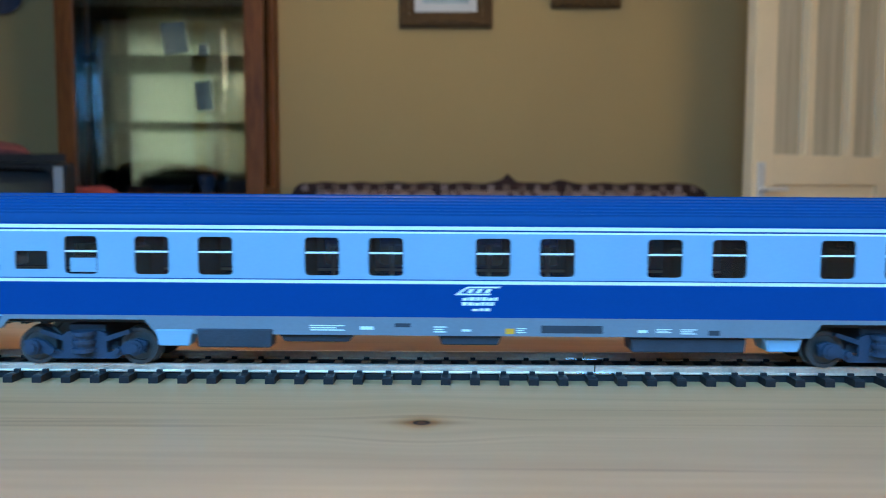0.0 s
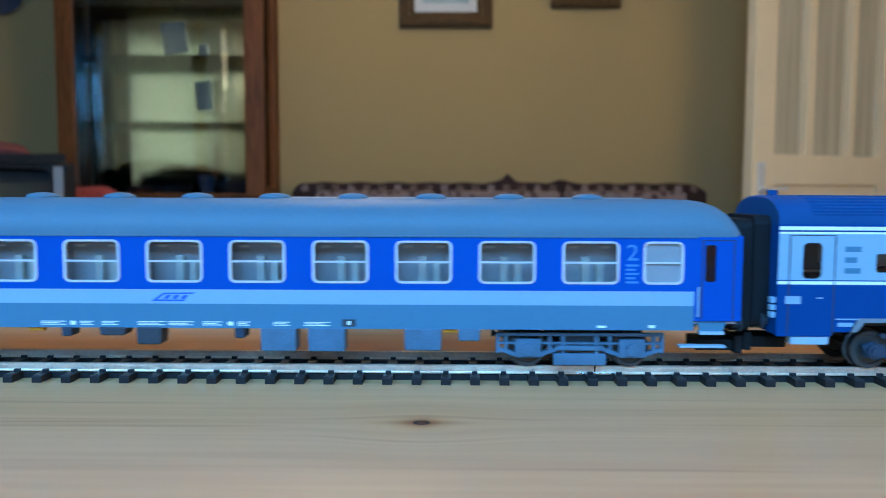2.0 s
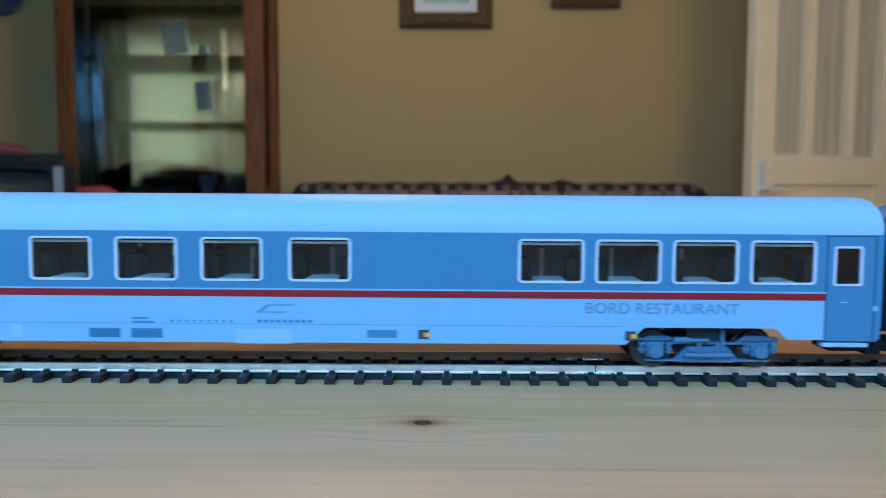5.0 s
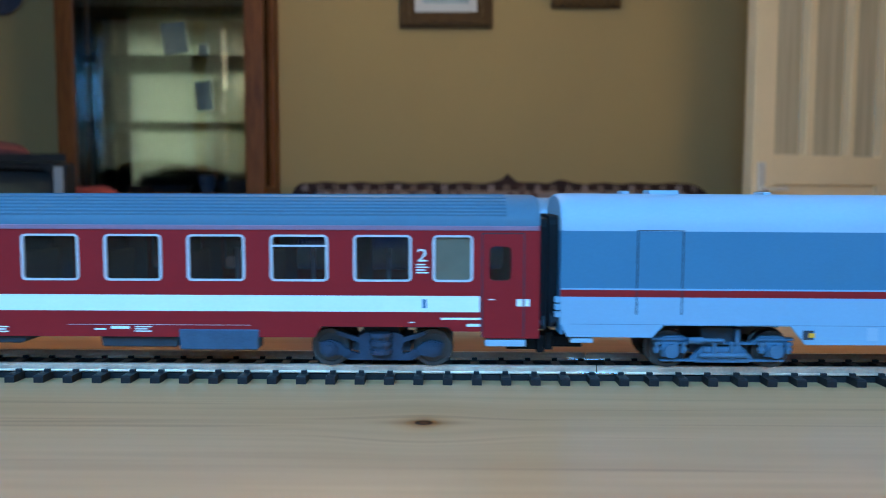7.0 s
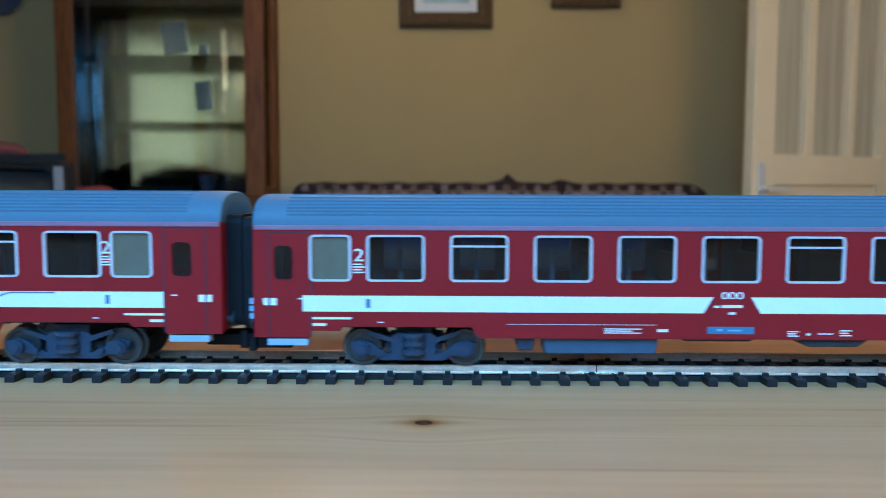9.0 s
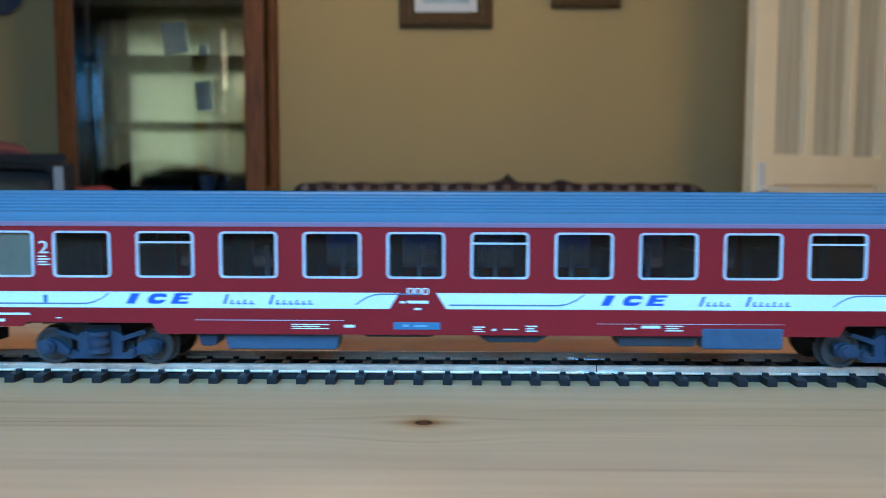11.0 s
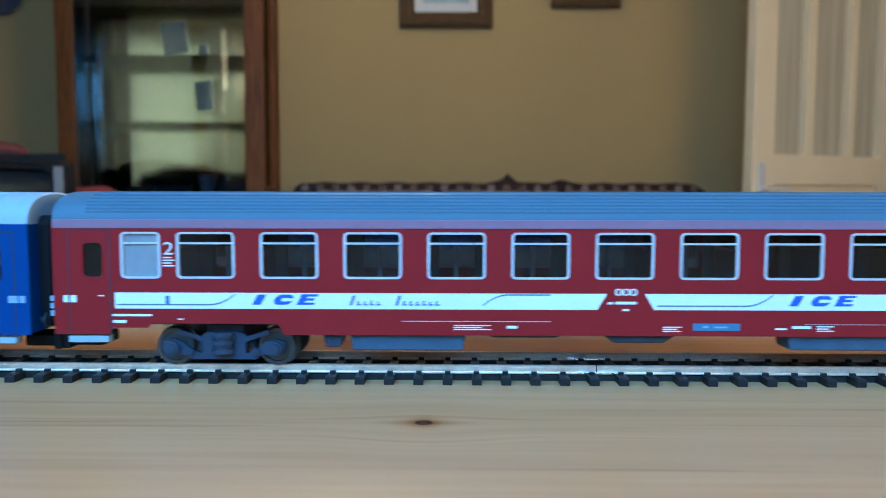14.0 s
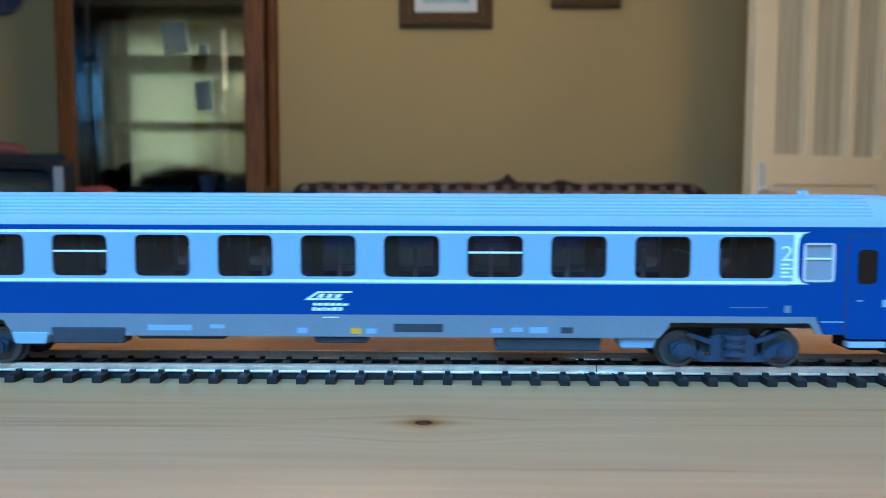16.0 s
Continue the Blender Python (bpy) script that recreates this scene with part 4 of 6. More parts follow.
def bogie(car, x, kind):
    mat = M_BOGIEL if kind == "truss" else M_BOGIE
    if kind == "strut":
        mat = M_BOGIEL
    bm = bmesh.new()
    box(bm, -5, 5, -11, 11, 6.5, 11.2)
    box(bm, -8, 8, -9.5, 9.5, 4.0, 6.4)
    b = mpart("bogie", bm, M_UNDER, car)
    up, tilt = RISE[car.name]
    b.matrix_basis = pose(x * MM, 0, (x * math.sin(radians(tilt)) - up) * MM, 0, -tilt, 0)
    for sgn in (-1, 1):
        y0, y1 = sorted((sgn * 11.2, sgn * 12.6))
        yo = sgn * 13.2
        bm = bmesh.new()
        if kind == "swan":
            prism(bm, [(-17, 6.8), (-14.2, 7.6), (-11.5, 6.8), (-9, 4.6), (-6, 3.6), (-6, 8.8), (-4.4, 9.6), (4.4, 9.6), (6, 8.8), (6, 3.6), (9, 4.6), (11.5, 6.8), (14.2, 7.6), (17, 6.8),
                       (16.5, 3.6), (14.2, 3.0), (11, 3.4), (8.5, 2.0), (-8.5, 2.0), (-11, 3.4), (-14.2, 3.0), (-16.5, 3.6)], y0, y1, "y")
            prism(bm, [(-12.6, 9.2), (-6, 6.8), (-6, 8.2), (-12.2, 10.2)], y0, y1, "y")
            prism(bm, [(12.6, 9.2), (6, 6.8), (6, 8.2), (12.2, 10.2)], y0, y1, "y")
            for xa in (-14.2, 14.2):
                cyl(bm, (xa, yo, 5.2), 2.1, 1.4, "y", 18)
                cyl(bm, (xa, yo + sgn * 0.9, 5.2), 1.3, 0.8, "y", 14)
            for xa in (-9.0, 9.0):
                cyl(bm, (xa, yo - sgn * 0.2, 4.3), 0.9, 1.2, "y", 12)
        elif kind == "truss":
            box(bm, -23, 23, y0, y1, 8.9, 9.8, 0, 0.15)
            box(bm, -23, 23, y0, y1, 6.6, 7.2, 0, 0.1)
            for xa in (-14.2, 14.2):
                box(bm, xa - 3.6, xa + 3.6, min(y0, yo), max(y1, yo), 3.0, 8.2, 0, 0.4)
                cyl(bm, (xa, yo + sgn * 0.4, 5.4), 1.7, 1.4, "y", 16)
                for d in (-1, 1):
                    prism(bm, [(xa + d * 3.5, 3.2), (xa + d * 8.6, 5.0), (xa + d * 8.6, 6.0), (xa + d * 3.5, 4.4)][::d], y0, y1, "y")
                    box(bm, xa + d * 6 - 0.5, xa + d * 6 + 0.5, y0, y1, 5.0, 8.9)
            box(bm, -7.2, 7.2, min(y0, yo), max(y1, yo), 0.9, 4.2, 0, 0.4)
            box(bm, -6.6, 6.6, min(y0, yo), max(y1, yo), 5.0, 6.3, 0, 0.3)
            for xa in (-4.6, 4.6):
                box(bm, xa - 0.6, xa + 0.6, y0, y1, 3.6, 9.2)
            for xa in (-22.4, 22.4):
                box(bm, xa - 0.5, xa + 0.5, y0, y1, 4.2, 9.2)
        else:
            prism(bm, [(-18, 8.2), (-16, 9.2), (-10.5, 9.2), (-8, 7.4), (8, 7.4), (10.5, 9.2), (16, 9.2), (18, 8.2), (17.5, 6.8), (-17.5, 6.8)], y0, y1, "y")
            for xa in (-14.2, 14.2):
                box(bm, xa - 2.4, xa + 2.4, min(y0, yo), max(y1, yo), 3.4, 7.6, 0, 0.5)
                cyl(bm, (xa, yo + sgn * 0.5, 5.2), 1.9, 1.6, "y", 18)
            box(bm, -7.5, 7.5, min(y0, yo), max(y1, yo), 1.9, 3.2, 0, 0.3)
            box(bm, -5, 5, min(y0, yo), max(y1, yo), 4.6, 6.3, 0, 0.4)
            prism(bm, [(-9.5, 2.0), (-7.4, 2.0), (-3.4, 6.4), (-5.2, 6.4)], y0, y1, "y")
            prism(bm, [(7.4, 2.0), (9.5, 2.0), (5.2, 6.4), (3.4, 6.4)], y0, y1, "y")
            cyl(bm, (0, yo + sgn * 0.4, 4.0), 0.7, 13, "x", 10)
            box(bm, 3.6, 4.6, min(y0, yo), max(y1, yo), 6.2, 11.0)
            for xa in (-14.2, 14.2):
                for d in (-3.6, 3.6):
                    for k in range(4):
                        cyl(bm, (xa + d, yo - sgn * 0.2, 5.0 + k * 0.75), 1.15 if k % 2 else 0.85, 0.75, "z", 12)
                box(bm, xa - 5.0, xa + 5.0, min(y0, yo), max(y1, yo), 8.0, 8.7, 0, 0.15)
            cyl(bm, (-4.5, yo + sgn * 0.7, 8.2), 0.55, 9.0, "x", 10)
            cyl(bm, (-7.6, yo + sgn * 0.7, 8.2), 0.95, 4.0, "x", 12)
            for xa in (-2.4, 2.4):
                cyl(bm, (xa, yo + sgn * 0.3, 5.4), 0.6, 4.6, "z", 10)
            box(bm, -16.8, 16.8, min(y0, yo), max(y1, yo), 2.2, 2.7, 0, 0.1)
        fr = mpart("side_frame", bm, mat, b, "moulded grey bogie side frame", 30)
        if kind == "swan":
            bm = bmesh.new()
            for k in range(5):
                cyl(bm, (0, sgn * 13.0, 4.6 + k * 1.15), 2.5 if k % 2 else 3.1, 1.15, "z", 16)
            mpart("spring", bm, mat, b, "moulded coil spring", 30)
    for xa in (-14.2, 14.2):
        wheelset(b, xa)
    return b


def skirt(car, name, pts, mat, label=""):
    for sgn in (-1, 1):
        bm = bmesh.new()
        prism(bm, pts, *sorted((sgn * SIDE, sgn * (SIDE - 0.9))), "y")
        mpart(name, bm, mat, car, label)


def decal(car, name, x0, x1, z0, z1, mat, label="", slant=0.0, lift=0.05, both=False):
    for sgn in ((-1, 1) if both else (-1,)):
        bm = bmesh.new()
        prism(bm, [(x0, z0), (x1, z0), (x1 + slant, z1), (x0 + slant, z1)], *sorted((sgn * (SIDE - 0.02), sgn * (SIDE + lift))), "y")
        mpart(name, bm, mat, car, label)


def decal_poly(car, name, pts, mat, label="", lift=0.05):
    bm = bmesh.new()
    prism(bm, pts, -SIDE - lift, -SIDE + 0.02, "y")
    mpart(name, bm, mat, car, label)


def emblem(car, e0, z, w, mat, rows):
    """A plain emblem: a thin swept line over three slanted shapes and rows of broken bars."""
    decal_poly(car, "emblem", [(e0, z), (e0 + 3.4, z + 2.3), (e0 + w, z + 2.4), (e0 + w - 0.7, z + 1.95), (e0 + 3.7, z + 1.85), (e0 + 1.6, z + 0.45), (e0 + w * 0.8, z + 0.45), (e0 + w * 0.74, z)], mat, "swept emblem outline")
    for k in range(3):
        decal(car, "emblem_shape", e0 + 3.3 + k * 2.3, e0 + 4.7 + k * 2.3, z + 0.62, z + 1.65, mat, "small slanted shape", 0.8)
    for a, b, z0, z1 in rows:
        x = e0 + a
        rr = random.Random(int(a * 10 + z0 * 7))
        while x < e0 + b - 0.4:
            d = 0.8 + 0.9 * rr.random()
            decal(car, "emblem_bar", x, min(x + d, e0 + b), z0, z1 - (0.15 if rr.random() < 0.4 else 0.0), mat, "", 0.15)
            x += d + 0.28


def lettering(car, name, text, x0, x1, z, h, mat, label=""):
    """Printed words from x0 to x1, standing on z with capital height h."""
    cu = bpy.data.curves.new(name, "FONT")
    cu.body, cu.size, cu.extrude = text, h / 0.7 * MM, 0.04 * MM
    tmp = bpy.data.objects.new(name, cu)
    me = bpy.data.meshes.new_from_object(tmp)
    bpy.data.objects.remove(tmp)
    xs = [v.co.x for v in me.vertices]
    k = (x1 - x0) * MM / (max(xs) - min(xs))
    for v in me.vertices:
        v.co = ((v.co.x - min(xs)) * k + x0 * MM, -(SIDE + 0.05) * MM - v.co.z, v.co.y + z * MM)
    me.name = name
    me.materials.append(mat)
    ob = new(name, me)
    ob.parent = car
    return tagged(ob, label)


def boxes_under(car, rows):
    """Equipment below the floor: (x0, x1, z0, z1, material, taper)."""
    for x0, x1, z0, z1, mat, taper in rows:
        bm = bmesh.new()
        x0, x1 = sorted((x0, x1))
        prism(bm, [(x0 + taper, z0), (x1 - taper, z0), (x1, z1), (x0, z1)], *((-SIDE - 0.4, -SIDE + 5.0) if z1 > 9.2 else (-14.5, -6.0)), "y")
        bmesh.ops.bevel(bm, geom=list(bm.edges), offset=0.3, segments=1, affect="EDGES")
        mpart("equipment_box", bm, mat, car, "white equipment box" if mat is M_LGREY else "")


def interior(car, L, xs, mat, seat_mat, wall_y, pale=False, tables=False):
    """Floor, corridor wall, and a partition and two seats for each bay."""
    bm = bmesh.new()
    box(bm, -L / 2 + 1, L / 2 - 1, -SIDE + 1.1, SIDE - 1.1, 12.4, 13.0)
    mpart("floor_pan", bm, mat, car)
    for x0, x1 in xs:
        bm = bmesh.new()
        c = (x0 + x1) / 2
        for s in (-1, 1):
            a = c + s * 6.2
            box(bm, *sorted((a, a + s * 3.0)), -13, wall_y - 0.5, 13.1, 20.0, 0, 0.5)
            box(bm, *sorted((a + s * 2.0, a + s * 3.6)), -13, wall_y - 0.5, 20.0, 31.0, 0, 0.6)
        mpart("seat", bm, seat_mat, car)
        bm = bmesh.new()
        box(bm, c + 10.4, c + 11.2, -SIDE + 1.2, wall_y, 13.1, 36.0)
        mpart("partition", bm, mat, car)
        bm = bmesh.new()
        if pale:
            box(bm, c - 10.2, c + 10.2, wall_y, wall_y + 0.6, 13.1, 36.0)
            box(bm, c - 10.2, c - 4.0, wall_y - 0.6, wall_y, 30.5, 31.2)
        elif tables:
            box(bm, c - 10.2, c + 10.2, wall_y, wall_y + 0.6, 13.1, 36.0)
        else:
            box(bm, c - 10.2, c - 5.0, wall_y, wall_y + 0.6, 13.1, 36.0)
            box(bm, c + 5.4, c + 10.2, wall_y, wall_y + 0.6, 13.1, 36.0)
        mpart("corridor_wall", bm, M_IN_MID if pale else M_IN_GREY, car)
        bm = bmesh.new()
        if pale:
            box(bm, c - 1.6, c + 0.6, wall_y - 2.6, wall_y - 0.7, 13.1, 30.0, 0, 0.3)
            box(bm, c + 2.4, c + 4.4, wall_y - 2.6, wall_y - 0.7, 13.1, 28.4, 0, 0.3)
            # pale bars up high stand for the bright marks of compartment lamps
            for d in (-5.6, 3.2):
                box(bm, c + d, c + d + 2.6, -13.4, -12.6, 32.4, 33.1, 0, 0.1)
        else:
            box(bm, c - 0.6, c + 0.6, wall_y - 1.2, wall_y - 0.1, 13.1, 31.0, 0, 0.2)
        mpart("door_post", bm, M_IN_PALE, car, "pale compartment door post")
        if tables:
            bm = bmesh.new()
            box(bm, c - 4.2, c + 4.2, -14.2, -4.0, 23.2, 23.8, 0, 0.15)
            cyl(bm, (c, -8.0, 18.1), 0.7, 10.0, "z", 10)
            mpart("dining_table", bm, M_IN_PALE, car, "small pale dining table")
            for s in (-1, 1):
                bm = bmesh.new()
                prism(bm, rounded(c + s * 6.0 - 1.4, c + s * 6.0 + 1.4, 13.1, 29.5, 1.2, 4), -12.0, -6.0, "y")
                mpart("dining_chair", bm, M_RUBBER, car, "black dining chair back", 40)
            bm = bmesh.new()
            box(bm, c - 9.0, c + 9.0, -14.6, -13.9, 33.2, 33.9, 0, 0.1)
            mpart("curtain_rail", bm, M_WHITE, car, "white rail above the window")


def floor_and_steps(car, L, z, doors, step_z, mat_step):
    bm = bmesh.new()
    box(bm, -L / 2 + 1, L / 2 - 1, -11, 11, z - 0.2, z + 1.4)
    mpart("underframe", bm, M_UNDER, car)
    for x0, x1 in doors:
        for sgn in (-1, 1):
            bm = bmesh.new()
            box(bm, x0, x1, *sorted((sgn * (SIDE - 3.2), sgn * (SIDE - 0.2))), step_z[0], step_z[1], 0, 0.15)
            mpart("step", bm, M_ROOFS, car, "pale step below the door")


def door_seams(car, x0, x1, z0, z1, mat=None):
    for a in (x0, x1):
        decal(car, "door_seam", a - 0.18, a + 0.18, z0, z1, mat or M_SEAM, lift=0.03)
    decal(car, "door_seam", x0 + 0.12, x1 - 0.12, z1 - 0.24, z1, mat or M_SEAM, lift=0.03)


def marks(car, rows, mat, lift=0.05):
    for x0, x1, z0, z1 in rows:
        x0, x1 = sorted((x0, x1))
        if mat is M_WHITE and z1 - z0 > 1.0 and x1 - x0 > 2.2:
            small_print(car, x0, x1, z0, z1, mat, 3)
            continue
        decal(car, "printed_mark", x0, x1, z0, z1, mat, lift=lift)


def small_print(car, x0, x1, z0, z1, mat, lines=3):
    h = (z1 - z0) / (2 * lines - 1)
    for k in range(lines):
        decal(car, "printed_mark", x0, x1 - (0.25 * (x1 - x0) if k % 2 else 0), z0 + 2 * k * h, z0 + (2 * k + 1) * h, mat)


COACHES = []


RISE = {}


def coach(name, label, centre, rise=0.0, tilt=0.0):
    c = thing(name, label, "railway coach", "coaches of the model train")
    COACHES.append((c, centre * MM, LIFT + rise, tilt))
    RISE[c.name] = LIFT + rise, tilt
    return c


# red second-class coaches with a white band
def red_coach(label, centre, L, wins, small, doors, stripe, gap_at, ice, bars, frosted, gangs, rise, tilt=0.0):
    car = coach("coach", label, centre, rise, tilt)
    sx = "f top frost" if frosted else "f cream"
    ws = [(a, b, 23.63, 35.94, 1.2, ("f top" if i in bars else "f")) for i, (a, b) in enumerate(wins)]
    ws += [(a, b, 23.63, 35.94, 1.2, sx) for a, b in small]
    ws += [(a, b, 23.93, 33.09, 1.3, "dark") for a, b in doors]
    mats = [M_RED]
    for sgn in (-1, 1):
        side_wall(car, sgn, L, ws, (23.03, 36.84), [(11.31, 23.03, -L / 2, L / 2, 0), (36.84, 38.49, -L / 2, L / 2, 0)], lambda x: 0, mats, M_SILVER, M_SILVER)
    r = roof(car, L, 38.34, 46.9, M_ROOFG, 7)
    bm = bmesh.new()
    box(bm, -L / 2 + 0.3, L / 2 - 0.3, -SIDE - 0.3, -SIDE + 0.1, 37.0 if frosted else 37.29, 39.4 if frosted else 38.57, 0, 0.2)
    mpart("gutter", bm, M_GUTTER, car, "gutter strip with edge light in its dull pink colour")
    marks(car, [(-L / 2 + 30.3, -L / 2 + 31.4, 16.42, 18.82), (L / 2 - 31.4, L / 2 - 30.3, 16.42, 18.82)], M_DGREY, 0.12)
    ends(car, L, 8.6, 38.34, M_RED, gangs)
    floor_and_steps(car, L, 10.4, [(-L / 2 + 3.6, -L / 2 + 14.4), (L / 2 - 14.4, L / 2 - 3.6)], (6.06, 7.86), M_LGREY)
    B = 109.0
    zb = 8.31
    zt = 11.31
    skirt(car, "skirt", [(-B + 17.6, zb), (B - 17.6, zb), (B - 15.8, zt), (-B + 15.8, zt)], M_RED)
    for s in (-1, 1):
        pts = [(s * (L / 2 - 0.1), zb), (s * (L / 2 - 15.0), zb), (s * (L / 2 - 15.6), zb + 1.8), (s * (B + 19.5), zb + 1.8), (s * (B + 18.5), zt), (s * (L / 2 - 0.1), zt)]
        skirt(car, "skirt", pts, M_RED)
        bogie(car, s * B, "swan")
        dx0, dx1 = sorted((s * (L / 2 - 4.2), s * (L / 2 - 15.4)))
        door_seams(car, dx0, dx1, zb + 0.3, 36.69, M_SEAM)
        marks(car, [(s * (L / 2 - 2.6), s * (L / 2 - 4.0), 17.02, 18.97), (s * (L / 2 - 4.5), s * (L / 2 - 6.2), 17.02, 18.97), (s * (L / 2 - 12.0), s * (L / 2 - 13.6), 18.67, 18.97),
                    (s * (L / 2 - 15.8), s * (L / 2 - 26.4), 13.27, 13.87), (s * (L / 2 - 15.9), s * (L / 2 - 19.5), 11.46, 12.22), (s * (L / 2 - 33.5), s * (L / 2 - 35.0), 12.37, 12.67)], M_WHITE)
        # class figure and a few lines of print beside the small window
        k = small[0] if s < 0 else small[1]
        cx = (k[1] + wins[0][0]) / 2 if s < 0 else (wins[-1][1] + k[0]) / 2
        up = 1.5 if ice else 0.5
        lettering(car, "class_figure", "2", cx - 1.3, cx + 1.3, 28.5 + up, 3.4, M_WHITE, "white figure two")
        small_print(car, cx - 1.6, cx + 1.6, 25.3 + up, 27.85 + up, M_WHITE, 4)
    s0, s1 = stripe
    z0, z1 = 15.37, 19.72
    g = gap_at
    decal_poly(car, "stripe", [(s0, z0), (g - 7.6, z0), (g - 5.0, z1), (s0, z1)], M_WHITE, "broad white band")
    decal_poly(car, "stripe", [(g + 7.6, z0), (s1, z0), (s1, z1), (g + 5.0, z1)], M_WHITE, "broad white band")
    # maker's emblem between the two bands, as plain shapes
    for a in (-2.9, -0.9, 1.1):
        ring_bm = bmesh.new()
        ring(ring_bm, rounded(g + a, g + a + 1.8, 19.27, 21.07, 0.5, 2), rounded(g + a + 0.45, g + a + 1.4, 19.57, 20.77, 0.2, 2), -SIDE - 0.05, -SIDE + 0.02)
        mpart("emblem", ring_bm, M_WHITE, car, "small white emblem")
    marks(car, [(g - 4.8, g - 3.4, 16.87, 17.47), (g - 2.8, g + 2.8, 16.87, 17.62), (g - 0.9, g + 0.9, 15.07, 15.67)], M_WHITE)
    # lines of print along the sill
    lx = -12.0 if frosted else 0.0
    pg = g + 24.6 if frosted else g
    small_print(car, g - 34 + lx, g - 24 + lx, 9.81, 11.16, M_WHITE, 3)
    rx = -15.5 if frosted else 0.0
    small_print(car, g + 66.5 + rx, g + 71 + rx, 9.66, 11.16, M_WHITE, 3)
    marks(car, [(g - 19.8 + lx, g - 17 + lx, 10.26, 11.01), (g + 55.5 + rx, g + 58.5 + rx, 10.11, 10.56), (g + 60 + rx, g + 65 + rx, 10.41, 11.16)], M_WHITE)
    if frosted:
        small_print(car, g + 10, g + 15, 9.5, 10.9, M_WHITE, 3)
    else:
        small_print(car, g + 15, g + 18, 9.21, 10.71, M_WHITE, 3)
        marks(car, [(g + 20, g + 21, 9.51, 10.11), (g + 23, g + 27, 9.81, 10.11), (g + 29, g + 32, 9.36, 11.01)], M_WHITE)
    marks(car, [(g - 60, g - 20, 12.07, 12.22), (g + 48, g + 98, 11.52, 11.62)], M_SILVER, 0.04)
    bm = bmesh.new()
    box(bm, pg - 6.5, pg + 6.0, -SIDE - 0.12, -SIDE, 9.81, 11.77, 0, 0.08)
    mpart("notice_panel", bm, M_DGREY, car, "grey-green notice panel")
    marks(car, [(pg - 4, pg - 2.4, 10.56, 11.16), (pg - 1, pg + 2.6, 10.56, 11.01)], M_LGREY, 0.16)
    under = [(-74.00, -42.51, 3.81, zb - 0.1, M_TANK, 0.9), (-81.43, -75.66, 4.71, zb - 0.1, M_BOGIE, 1.0), (-5.72, 14.40, 6.06, zb - 0.1, M_UNDER, 3.4), (-37.22, -16.10, 7.41, zb - 0.1, M_UNDER, 2.0)]
    if frosted:
        under += [(44.3, 74.8, 4.2, zb - 0.1, M_TANK, 0.9), (78.6, 89.6, 4.5, 9.3, M_BOGIE, 1.5)]
    else:
        under += [(32.52, 54.21, 5.16, zb - 0.1, M_UNDER, 0.6), (54.82, 76.45, 4.86, 10.41, M_TANK, 0.2)]
    boxes_under(car, under)
    if ice:
        h0, h1 = 16.12, 19.27
        for e in ice:
            # three slanted blue shapes
            decal(car, "emblem_shape", e, e + 2.3, h0 + 0.4, h1, M_INK, "slanted blue shape", 1.5, 0.12)
            bm = bmesh.new()
            out = [(u + 0.45 * (v - h0), v) for u, v in rounded(e + 5.2, e + 10.2, h0 + 0.4, h1, 1.35, 3)]
            inn = [(u + 0.45 * (v - h0), v) for u, v in rounded(e + 7.0, e + 9.4, h0 + 1.3, h1 - 0.9, 0.5, 3)]
            ring(bm, out, inn, -SIDE - 0.12, -SIDE + 0.02)
            mpart("emblem_shape", bm, M_INK, car, "slanted blue open shape")
            decal(car, "emblem_gap", e + 9.2, e + 11.2, h0 + 1.4, h1 - 1.0, M_WHITE, "", 0.4, 0.16)
            for q, ll in ((0.0, 4.6), (1.15, 4.0), (2.25, 4.6)):
                decal(car, "emblem_shape", e + 12.0 + 0.45 * q, e + 12.0 + ll + 0.45 * q, h0 + 0.4 + q, h0 + 0.9 + q + 0.1, M_INK, "slanted blue shape", 0.3, 0.12)
            decal(car, "emblem_shape", e + 12.0, e + 13.9, h0 + 0.4, h1, M_INK, "slanted blue shape", 1.4, 0.14)
            # a handwritten slogan, as thin bars
            rr = random.Random(7)
            xx = e + 26.2
            for wd in (4, 0, 6):
                if wd == 0:
                    xx += 3.4
                    continue
                decal(car, "slogan_bar", xx, xx + 0.7, h0 + 0.3, h1 - 0.2, M_INK, "blue slogan bar", 0.9, 0.12)
                xx += 1.9
                for _ in range(wd):
                    hh = 1.0 + 0.5 * rr.random()
                    decal(car, "slogan_bar", xx, xx + 0.42, h0 + 0.3, h0 + 0.3 + hh, M_INK, "blue slogan bar", 0.35, 0.14)
                    decal(car, "slogan_bar", xx + 0.42, xx + 1.2, h0 + 0.3, h0 + 0.62, M_INK, "blue slogan bar", 0.1, 0.12)
                    xx += 1.75
            # thin swooping lines at both sides
            for s, xs_, xe in ((1, s0 + 0.6 if e < g else g + 8.4, e - 4.5), (-1, e + 62, e + 80)):
                up, lo = [], []
                for i in range(17):
                    u = i / 16
                    x = xs_ + (xe - xs_) * u
                    v = max(0.0, (x - xe + 7.0) / 7.0) ** 2 if s > 0 else 1 - max(0.0, (0.38 - u) / 0.38) ** 2
                    z = 16.27 + v * 2.9
                    lo.append((x, z))
                    up.append((x, z + 0.38))
                decal_poly(car, "swoosh_line", lo + up[::-1], M_INKD, "thin blue curved line", 0.12)
    interior(car, L, wins, M_IN_DARK, M_IN_TAN if not ice else M_IN_DARK, 5.0)
    return car


